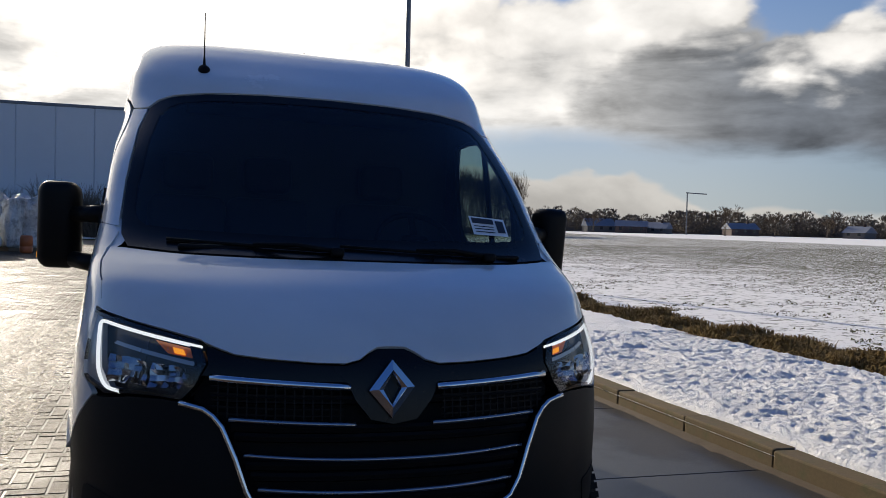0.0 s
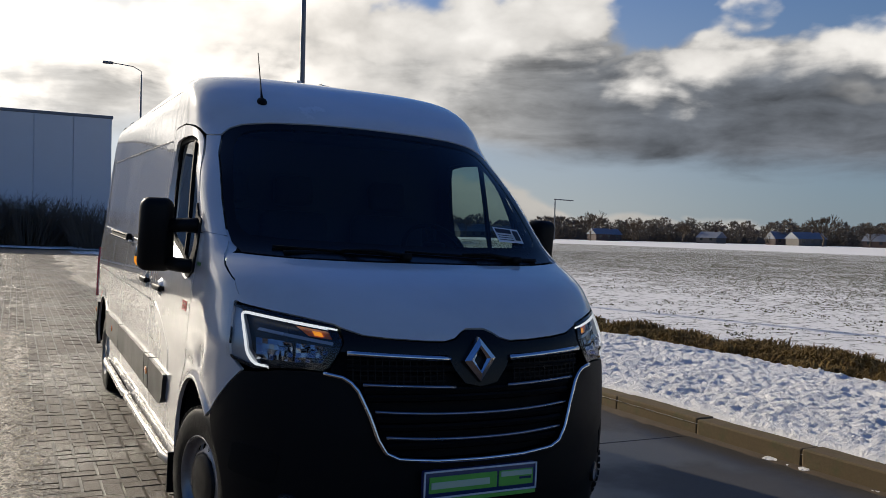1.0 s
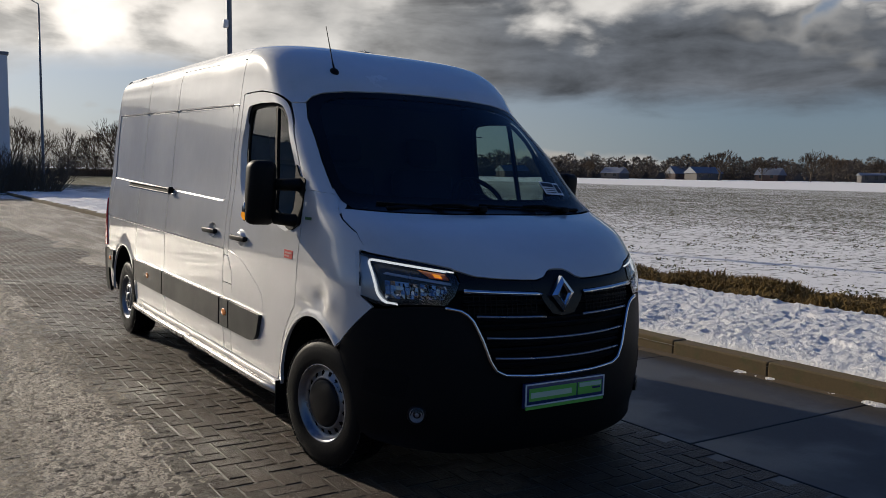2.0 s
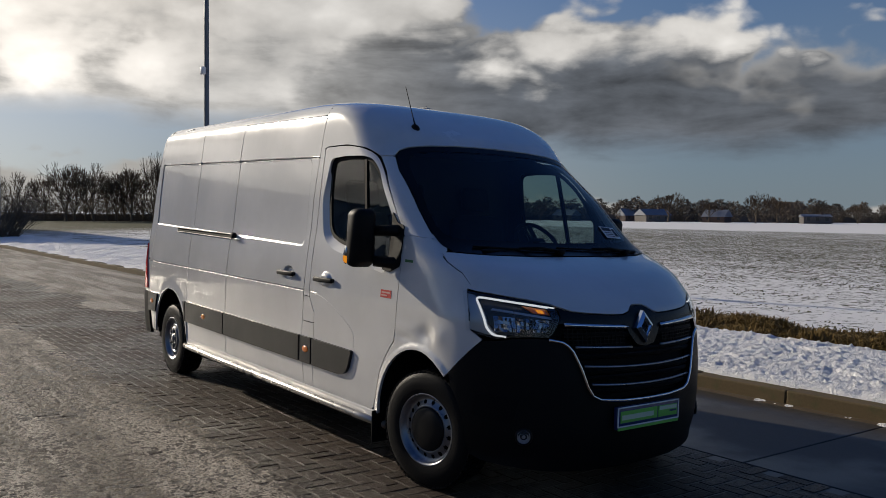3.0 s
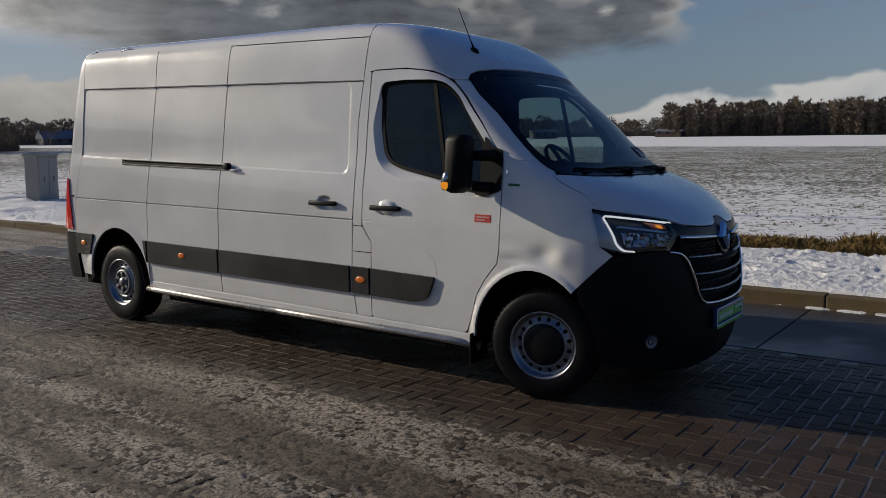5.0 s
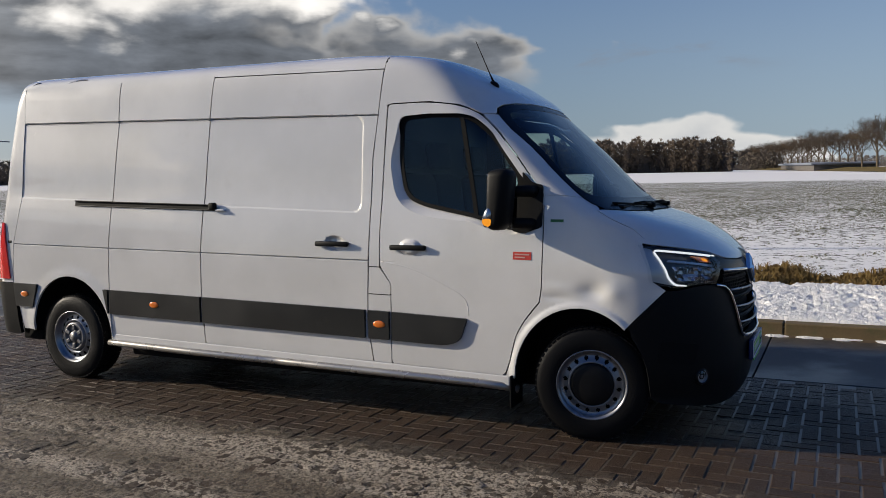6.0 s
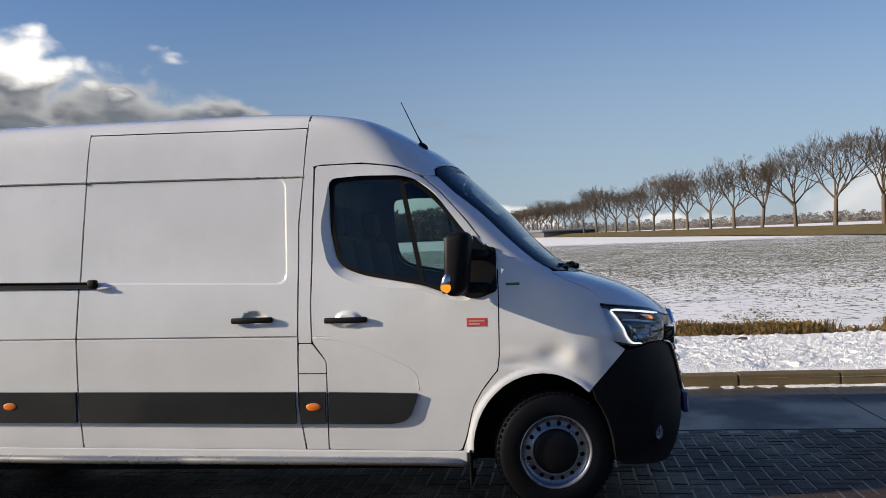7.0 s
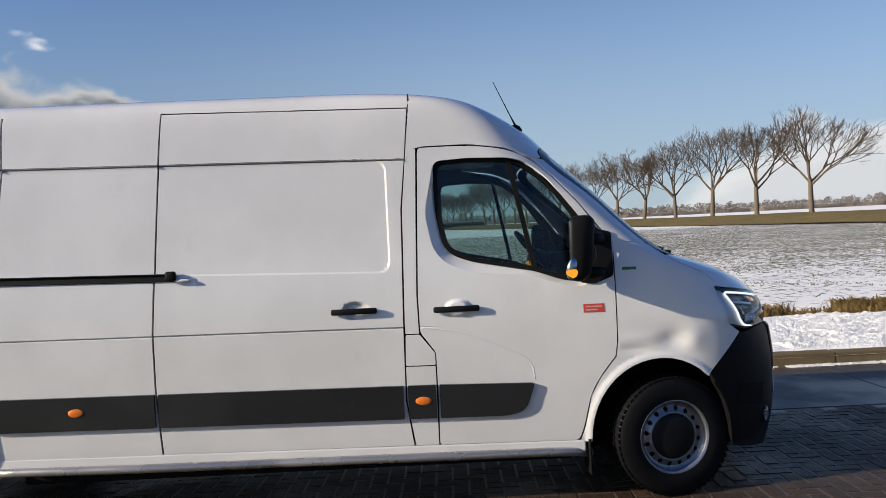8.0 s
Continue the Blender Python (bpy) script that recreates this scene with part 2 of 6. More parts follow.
DAY_LIGHT = material("day_running_light", glowing((0.92, 0.96, 1.0), 0.85))
TURN_LIGHT = material("turn_signal_glow", glowing((1.0, 0.36, 0.03), 0.8))


# ---- mesh helpers ----
def part(name, bm, mat, parent=None, label="", smooth=False):
    """One mesh object from a bmesh, under a thing or a part."""
    me = bpy.data.meshes.new(name)
    bm.to_mesh(me)
    bm.free()
    me.materials.append(mat)
    if smooth:
        me.polygons.foreach_set("use_smooth", [True] * len(me.polygons))
    ob = new(name, me)
    ob.parent = parent
    if label:
        ob["label"] = label
    return ob


def thing(name, label, category, where=None, group="", kind=""):
    ob = new(name)
    ob.empty_display_size = 0.2
    if where is not None:
        ob.matrix_world = where
    return tagged(ob, label, category, group, kind)


def add_box(bm, lo, hi, bevel=0.0, m=None, segments=2):
    """A box between two corners, with its edges rounded off."""
    made = bmesh.ops.create_cube(bm, size=1)["verts"]
    size = [hi[i] - lo[i] for i in range(3)]
    mid = [(hi[i] + lo[i]) / 2 for i in range(3)]
    bmesh.ops.transform(bm, matrix=Matrix.Translation(mid) @ Matrix.Diagonal((*size, 1)), verts=made)
    if bevel:
        edges = list({e for v in made for e in v.link_edges})
        done = bmesh.ops.bevel(bm, geom=edges, offset=min(bevel, min(size) * 0.48), segments=segments, affect="EDGES", profile=0.5)
        made = list({v for f in done["faces"] for v in f.verts} | {v for v in made if v.is_valid})
    if m is not None:
        bmesh.ops.transform(bm, matrix=m, verts=made)
    return made


def box(lo, hi, bevel=0.0, m=None, segments=2):
    bm = bmesh.new()
    add_box(bm, lo, hi, bevel, m, segments)
    return bm


def add_tube(bm, points, radius, sides=8, caps=True, flat=1.0):
    """A tube along points; radius may be one number or one for each point."""
    points = [Vector(p) for p in points]
    rings = []
    side = None
    for i, p in enumerate(points):
        d = (points[min(i + 1, len(points) - 1)] - points[max(i - 1, 0)]).normalized()
        if side is None:
            side = d.orthogonal().normalized()
        side = (side - d * side.dot(d)).normalized()
        up = d.cross(side)
        r = radius[i] if isinstance(radius, (list, tuple)) else radius
        rings.append([bm.verts.new(p + side * math.cos(a) * r + up * math.sin(a) * r * flat) for a in (2 * math.pi * k / sides for k in range(sides))])
    for a, b in zip(rings, rings[1:]):
        for k in range(sides):
            bm.faces.new((a[k], a[(k + 1) % sides], b[(k + 1) % sides], b[k]))
    if caps:
        bm.faces.new(rings[0][::-1])
        bm.faces.new(rings[-1])


def tube(points, radius, sides=8, flat=1.0):
    bm = bmesh.new()
    add_tube(bm, points, radius, sides, True, flat)
    return bm


def lathe(rows, sides=48, skip=None):
    """A turned body round the x axis from rows of (radius, x). skip(i, k) leaves a face open."""
    bm = bmesh.new()
    rings = [[bm.verts.new((x, r * math.cos(2 * math.pi * k / sides), r * math.sin(2 * math.pi * k / sides))) for k in range(sides)] for r, x in rows]
    for i, (a, b) in enumerate(zip(rings, rings[1:])):
        for k in range(sides):
            if skip is None or not skip(i, k):
                bm.faces.new((a[k], a[(k + 1) % sides], b[(k + 1) % sides], b[k]))
    return bm

# ---- the van's body as a surface: horizontal sections from nose to tail ----
RAKE = 0.015
PROFILE = {
    "N": ((.10, -.62), (.14, -.67), (.20, -.74), (.29, -.785), (.45, -.812), (.67, -.818), (.85, -.803), (.95, -.788), (1.03, -.768), (1.08, -.745), (1.125, -.70),
          (1.169, -.645), (1.22, -.56), (1.267, -.467), (1.318, -.33), (1.368, -.173), (1.41, -.09), (1.448, -.044), (1.566, .084), (1.764, .267),
          (1.944, .453), (2.046, .565), (2.12, .65), (2.19, .762), (2.28, .915), (2.35, 1.07), (2.39, 1.25), (2.415, 1.5), (2.432, 1.9)),
    "E": ((.10, -.2), (.14, -.2), (.3, -.02), (.6, -.04), (.85, -.08), (1.0, -.06), (1.1, .02), (1.2, .11), (1.35, .20), (1.45, .30), (1.7, .55), (2.0, .99), (2.08, 1.07),
          (2.2, 1.19), (2.33, 1.52), (2.432, 2.6)),
    "P": ((.10, 2.2), (.5, 2.35), (.9, 2.25), (1.05, 2.4), (1.15, 2.6), (1.3, 3.2), (1.4, 3.2), (1.45, 3.0), (2.0, 2.6), (2.08, 2.8), (2.2, 3.4), (2.432, 4.5)),
    "W": ((.10, .95), (.2, .97), (.3, .985), (.4, .995), (.69, 1.0), (1.0, .995), (1.15, .985), (1.3, .97), (1.45, .952), (1.7, .935), (2.0, .908),
          (2.15, .893), (2.22, .883), (2.28, .869), (2.325, .847), (2.36, .814), (2.385, .766), (2.405, .68), (2.42, .50), (2.429, .22), (2.432, .02)),
    "R": ((.10, 5.16), (.7, 5.2), (1.25, 5.16), (2.0, 5.06), (2.35, 4.98), (2.432, 4.9)),
}


def steady_curve(rows):
    """A smooth curve through the rows that does not overshoot."""
    xs, ys = [r[0] for r in rows], [r[1] for r in rows]
    n = len(xs)
    h = [xs[i + 1] - xs[i] for i in range(n - 1)]
    s = [(ys[i + 1] - ys[i]) / h[i] for i in range(n - 1)]
    m = [s[0]] + [0 if s[i - 1] * s[i] <= 0 else 3 * (h[i - 1] + h[i]) / ((2 * h[i] + h[i - 1]) / s[i - 1] + (h[i] + 2 * h[i - 1]) / s[i])
                  for i in range(1, n - 1)] + [s[-1]]

    def at(x):
        x = min(max(x, xs[0]), xs[-1])
        i = 0
        while i < n - 2 and x > xs[i + 1]:
            i += 1
        t = (x - xs[i]) / h[i]
        return ((1 + 2 * t) * (1 - t) ** 2 * ys[i] + t * (1 - t) ** 2 * h[i] * m[i]
                + t * t * (3 - 2 * t) * ys[i + 1] + t * t * (t - 1) * h[i] * m[i + 1])
    return at


CN, CE, CP, CW, CR = (steady_curve(PROFILE[k]) for k in "NEPWR")


def half_width(y, z):
    """Half the body's width at y (nose at minus) and height z."""
    n, e, p, w, r = CN(z), CE(z), CP(z), CW(z), CR(z)
    if y < e:
        c = min(max((e - y) / (e - n), 0), 1)
        w *= (1 - c ** p) ** (1 / p)
    k = (y - (r - .14)) / .14
    if k > 0:
        w -= .14 * (1 - math.sqrt(max(0, 1 - min(k, 1) ** 2)))
    return w


def wrap_of_y(y, z):
    n, e, p = CN(z), CE(z), CP(z)
    if y >= e:
        return 1 + y - e
    return math.acos(min(max((e - y) / (e - n), 0), 1) ** (p / 2)) / (math.pi / 2)


def wrap_of_x(x, z):
    return math.asin(min(abs(x) / CW(z), 1) ** (CP(z) / 2)) / (math.pi / 2)


def on_wrap(u, z):
    n, e, p, w = CN(z), CE(z), CP(z), CW(z)
    if u >= 1:
        y = e + u - 1
        return half_width(y, z), y
    a = u * math.pi / 2
    return w * math.sin(a) ** (2 / p), n + (e - n) * (1 - max(math.cos(a), 0) ** (2 / p))


def side_map(sx, dent=None):
    """The flank as seen from the side: (y, z) to a place on the body."""
    def at(y, z):
        x = half_width(y, z) + (dent(y, z) if dent else 0)
        return Vector((sx * x, y, z + RAKE * y))
    return at


def wrap_map(u, z):
    """The nose unrolled: u runs from 0 at the middle to 1 at the flank, minus on the right-hand side."""
    x, y = on_wrap(abs(u), z)
    return Vector((math.copysign(x, u), y, z + RAKE * y))


def along(points, step=0.03, closed=True):
    """Points set along the outline at even short steps."""
    out = []
    n = len(points)
    for i in range(n if closed else n - 1):
        a, b = points[i], points[(i + 1) % n]
        k = max(1, math.ceil(math.dist(a, b) / step))
        out += [(a[0] + (b[0] - a[0]) * j / k, a[1] + (b[1] - a[1]) * j / k) for j in range(k)]
    return out if closed else out + [points[-1]]


def rounded(points, radius, n=5):
    """An outline with its corners rounded off."""
    out = []
    for i, p in enumerate(points):
        p, a, b = Vector(p), Vector(points[i - 1]), Vector(points[(i + 1) % len(points)])
        r = radius[i] if isinstance(radius, (list, tuple)) else radius
        da, db = (a - p), (b - p)
        r = min(r, da.length * 0.48, db.length * 0.48)
        if r < 1e-4:
            out.append(tuple(p))
            continue
        s, e = p + da.normalized() * r, p + db.normalized() * r
        out += [tuple(s.lerp(p, t).lerp(p.lerp(e, t), t)) for t in (k / n for k in range(n + 1))]
    return out


def nose(points, mirrored=True):
    """Outline points of the right half, ("f", x, z) seen from the front or ("s", y, z) from the side, as (u, z) of the wrap."""
    out = []
    for kind, a, z in points:
        out.append((wrap_of_x(a, z) if kind == "f" else wrap_of_y(a, z), z))
    return out


def both_halves(half):
    """A full-width outline from the half that starts and ends on the middle line."""
    return half + [(-u, z) for u, z in reversed(half) if abs(u) > 1e-6]


def panel(name, outline, at, mat, parent, holes=(), off=0.0, depth=0.018, step=(0.07, 0.06), cuts=(), label="", shade=True):
    """A sheet of the body inside the outline, with its rim turned in; cuts are extra lines ((a, b), (normal a, normal b))."""
    bm = bmesh.new()
    edges = []
    for loop in (outline, *holes):
        vs = [bm.verts.new((a, b, 0)) for a, b in loop]
        edges += [bm.edges.new((vs[i - 1], vs[i])) for i in range(len(vs))]
    bmesh.ops.triangle_fill(bm, edges=edges, use_beauty=True)
    lo = [min(p[i] for p in outline) for i in (0, 1)]
    hi = [max(p[i] for p in outline) for i in (0, 1)]
    lines = [((lo[0] + k * step[0], 0), (1, 0)) for k in range(1, int((hi[0] - lo[0]) / step[0]) + 1)]
    lines += [((0, lo[1] + k * step[1]), (0, 1)) for k in range(1, int((hi[1] - lo[1]) / step[1]) + 1)]
    for co, no in (*lines, *cuts):
        bmesh.ops.bisect_plane(bm, geom=[*bm.verts, *bm.edges, *bm.faces], dist=1e-5, plane_co=(*co, 0), plane_no=(*no, 0))
    bmesh.ops.triangulate(bm, faces=[f for f in bm.faces if len(f.verts) > 4])
    bm.verts.index_update()
    places, normals = [], []
    heart = Vector((0, 2.0, 1.0))
    for v in bm.verts:
        a, b = v.co.x, v.co.y
        p, d = at(a, b), 0.001
        n = (at(a + d, b) - at(a - d, b)).cross(at(a, b + d) - at(a, b - d))
        n = n.normalized() if n.length > 1e-12 else (p - heart).normalized()
        if n.dot(p - heart) < 0:
            n = -n
        places.append(p + n * off)
        normals.append(n)
    faces = []
    for f in bm.faces:
        ids = [v.index for v in f.verts]
        g = (places[ids[1]] - places[ids[0]]).cross(places[ids[2]] - places[ids[0]])
        faces.append(ids if g.dot(normals[ids[0]]) >= 0 else ids[::-1])
    rim = [(e.verts[0].index, e.verts[1].index) for e in bm.edges if e.is_boundary]
    bm.free()
    if depth:
        ends = {}
        for a, b in rim:
            for k in (a, b):
                if k not in ends:
                    ends[k] = len(places)
                    places += [places[k].copy(), places[k] - normals[k] * depth]
                    normals += [None, None]
            faces.append([ends[a], ends[b], ends[b] + 1, ends[a] + 1])
    me = bpy.data.meshes.new(name)
    me.from_pydata(places, [], faces)
    me.materials.append(mat)
    me.polygons.foreach_set("use_smooth", [True] * len(me.polygons))
    me.update()
    if shade:
        flat = [v.normal for v in me.vertices]
        me.normals_split_custom_set_from_vertices([tuple(n) if n is not None else tuple(flat[i]) for i, n in enumerate(normals)])
    ob = new(name, me)
    ob.parent = parent
    if label:
        ob["label"] = label
    return ob


def smooth(a, b, x):
    t = min(max((x - a) / (b - a), 0), 1)
    return t * t * (3 - 2 * t)


def outline_distance(p, loop):
    best = 9.0
    px, py = p
    for i in range(len(loop)):
        ax, ay = loop[i - 1]
        bx, by = loop[i]
        dx, dy = bx - ax, by - ay
        t = min(max(((px - ax) * dx + (py - ay) * dy) / max(dx * dx + dy * dy, 1e-12), 0), 1)
        best = min(best, math.hypot(px - ax - dx * t, py - ay - dy * t))
    return best


def arch(cy, cz, back, front, top, a0=0.0, a1=180.0, n=22):
    """A wheel arch's edge from the rear foot (0 degrees) over the top to the front foot."""
    out = []
    for k in range(n + 1):
        a = radians(a0 + (a1 - a0) * k / n)
        out.append((cy + (back if math.cos(a) > 0 else front) * math.cos(a), cz + top * math.sin(a)))
    return out


# ---- the van ----
# the yard falls gently towards the kerb; the van stands square on it
BASE = pose(.943, 4.725, -.016, -.15, 1.30, .29)
YARD = BASE @ Matrix.Translation((-.87, -3.818, 0))
van = thing("delivery_van", "white long-wheelbase panel van with black bumper on wet brick paving", "van", BASE.copy())

crease = lambda y: 1.958 + 0.011 * y          # the groove under the roof sides
ledge = lambda y: 1.29 + 0.022 * y            # the lower edge of the sunk panels
SEAM = 1.015
GROOVE = (-0.007, -0.0045, -0.002, 0.002, 0.0045, 0.007)


def bowl(y, z, cy, cz):
    """The hollow behind a door handle."""
    return 0.022 * smooth(1.0, 0.55, math.hypot((y - cy + 0.01) / 0.085, (z - cz - 0.004) / 0.055))


def bowl_cuts(cy, cz):
    return [((cy - 0.01 + d, 0), (1, 0)) for d in (-.09, -.075, -.055, -.03, 0, .03, .055, .075, .09)] + [((0, cz + .004 + d), (0, 1)) for d in (-.056, -.046, -.034, -.02, 0, .02, .034, .046, .056)]



def flank_dent(front):
    """Grooves and sunk panels of the cargo flank; front: where the sunk panel begins, None where it runs through."""
    def dent(y, z):
        d = -0.012 * smooth(0.0045, 0.002, abs(z - SEAM)) - 0.018 * smooth(0.0065, 0.003, abs(z - crease(y)))
        d -= bowl(y, z, 1.772, 1.118) if front else 0
        zc, h = (crease(y) + 0.004 + ledge(y)) / 2, (crease(y) + 0.004 - ledge(y)) / 2
        qy = (front + 0.07 - y) if front else -1.0
        qz = abs(z - zc) - (h - 0.07)
        sd = math.hypot(max(qy, 0), max(qz, 0)) + min(max(qy, qz), 0) - 0.07
        return d - 0.007 * smooth(0.0, 0.014, -sd)
    return dent


def flank_cuts(front=None):
    lines = [((0, SEAM + d), (0, 1)) for d in GROOVE]
    lines += [((0, crease(0) + d), (-0.011, 1)) for d in (-0.028, -0.017, -0.008, -0.0065, -0.003, 0.003, 0.0065, 0.009)]
    lines += [((0, ledge(0) + d), (-0.022, 1)) for d in (0.0, 0.004, 0.007, 0.010, 0.014)]
    if front:
        lines += bowl_cuts(1.772, 1.118)
        lines += [((front + d, 0), (1, 0)) for d in (0.0, 0.004, 0.007, 0.010, 0.014, 0.025, 0.045, 0.07)]
        lines += [((0, ledge(0) + d), (-0.022, 1)) for d in (0.035, 0.05, 0.07)]
        lines += [((0, crease(0) - d), (-0.011, 1)) for d in (0.04, 0.055, 0.075)]
    return lines


slide_front = [(1.423, 2.272), (1.453, 1.96), (1.484, 1.69), (1.500, 1.02), (1.506, .60), (1.471, .348)]
slide_rear = [(2.893, .345), (2.914, .70), (2.917, 1.02), (2.893, 1.50), (2.862, 2.0), (2.845, 2.292)]
mid_rear = [(3.838, .330), (3.847, .67), (3.846, 1.02), (3.815, 1.50), (3.772, 2.0), (3.775, 2.31)]
tail_front = [(4.955, .690), (4.937, 1.02), (4.858, 1.39), (4.842, 2.0), (4.86, 2.31)]
shift = lambda row, d: [(y + d, z) for y, z in row]
FRONT_ARCH = arch(.05, .335, .418, .388, .460)
REAR_ARCH = arch(4.285, .30, .445, .445, .475)

window = rounded([(1.290, 1.958), (1.083, 1.970), (.860, 1.964), (.773, 1.947), (.700, 1.897), (.640, 1.843), (.545, 1.712), (.450, 1.585), (.352, 1.465),
                  (.330, 1.392), (.352, 1.325), (.470, 1.240), (.592, 1.258), (.742, 1.312), (1.10, 1.379), (1.205, 1.418), (1.255, 1.480), (1.288, 1.66)],
                 [.05, .02, .02, .04, .04, .03, .03, .03, .03, .03, .03, .03, .03, .03, .04, .05, .05, .05], 3)


def widened(loop, by):
    """The outline set outwards, at each point by its own width."""
    out = []
    for i, (y, z) in enumerate(loop):
        a, b = loop[i - 1], loop[(i + 1) % len(loop)]
        t = Vector((b[0] - a[0], b[1] - a[1])).normalized()
        n = Vector((t.y, -t.x))
        if n.dot(Vector((y - .80, z - 1.62))) < 0:
            n = -n
        w = by(y, z)
        out.append((y + n.x * w, z + n.y * w))
    return out


# the sunk rim round the side window is broad behind and below the glass
WINDOW_RIM = widened(along(window), lambda y, z: .005 + .055 * smooth(1.95, 1.62, z) * smooth(.75, 1.15, y) + .026 * smooth(1.48, 1.36, z) * smooth(.36, .50, y) * smooth(1.15, .85, y))


def door_dent(y, z):
    into = -0.0035 * smooth(0.004, 0.0015, abs(z - SEAM)) * smooth(1.28, 1.36, y) + bowl(y, z, 1.194, 1.112)
    return into


def rim_dent(y, z):
    a, b = outline_distance((y, z), window), outline_distance((y, z), WINDOW_RIM)
    return -.034 * b / max(a + b, 1e-6) * smooth(.004, .03, a + b)


def fender_dent(y, z):
    knock = 0.015 * math.exp(-(((y + 0.015) / 0.075) ** 2 + ((z - 0.895) / 0.050) ** 2)) - 0.008 * math.exp(-(((y + 0.135) / 0.060) ** 2 + ((z - 0.895) / 0.060) ** 2))
    knock += 0.006 * math.exp(-(((y - 0.20) / 0.085) ** 2 + ((z - 0.850) / 0.022) ** 2)) - 0.003 * math.exp(-(((y - 0.21) / 0.10) ** 2 + ((z - 0.905) / 0.030) ** 2))
    lip = outline_distance((y, z), FRONT_ARCH)
    return -knock + 0.011 * smooth(0.045, 0.008, lip)


def rear_dent(y, z):
    lip = outline_distance((y, z), REAR_ARCH)
    return flank_dent(None)(y, z) + 0.010 * smooth(0.10, 0.0, lip)


def handle(parent, sx, y, z):
    """A door handle: a black bar over a pressed bowl."""
    x = half_width(y, z)
    bm = bmesh.new()
    add_box(bm, (sx * (x + .020) - .012, y - .13, z - .017), (sx * (x + .020) + .012, y + .13, z + .017), .009)
    add_box(bm, (sx * x - .02, y - .125, z - .012), (sx * x + .02, y - .085, z + .012), .006)
    add_box(bm, (sx * x - .02, y + .085, z - .012), (sx * x + .02, y + .125, z + .012), .006)
    bar = part("handle", bm, BLACK_PLASTIC, parent, "black plastic pull handle", True)
    bar.location.z = RAKE * y


def amber_marker(parent, sx, y, z):
    bm = bmesh.new()
    bmesh.ops.create_uvsphere(bm, u_segments=18, v_segments=10, radius=1)
    bmesh.ops.transform(bm, matrix=Matrix.Translation((sx * (half_width(y, z) + .023), y, z + RAKE * y)) @ Matrix.Diagonal((.007, .046, .024, 1)), verts=bm.verts)
    part("side_marker", bm, AMBER, parent, "oval amber side marker lamp", True)


def trim(parent, sx, outline):
    return panel("trim_strip", along(outline, .06), side_map(sx), TRIM, parent, off=.022, depth=.026, step=(.15, .07),
                 cuts=[((0, .675), (0, 1))], label="dark grey plastic rubbing strip")


SCREEN_HALF = [(0, 2.060), (.30, 2.055), (.55, 2.042), (.69, 2.022), (.750, 1.998), (.790, 1.962), (.826, 1.862), (.858, 1.618), (.866, 1.477), (.862, 1.42), (.835, 1.378), (.64, 1.366), (.40, 1.362), (.2, 1.361), (0, 1.361)]


def screen_edge(z):
    """Where the pillar meets the windscreen at height z, as seen from the side."""
    for (xa, za), (xb, zb) in zip(SCREEN_HALF[4:], SCREEN_HALF[5:10]):
        if zb <= z <= za:
            x = xa + (xb - xa) * (za - z) / (za - zb)
            return on_wrap(wrap_of_x(x, z), z)[1] + .006, z


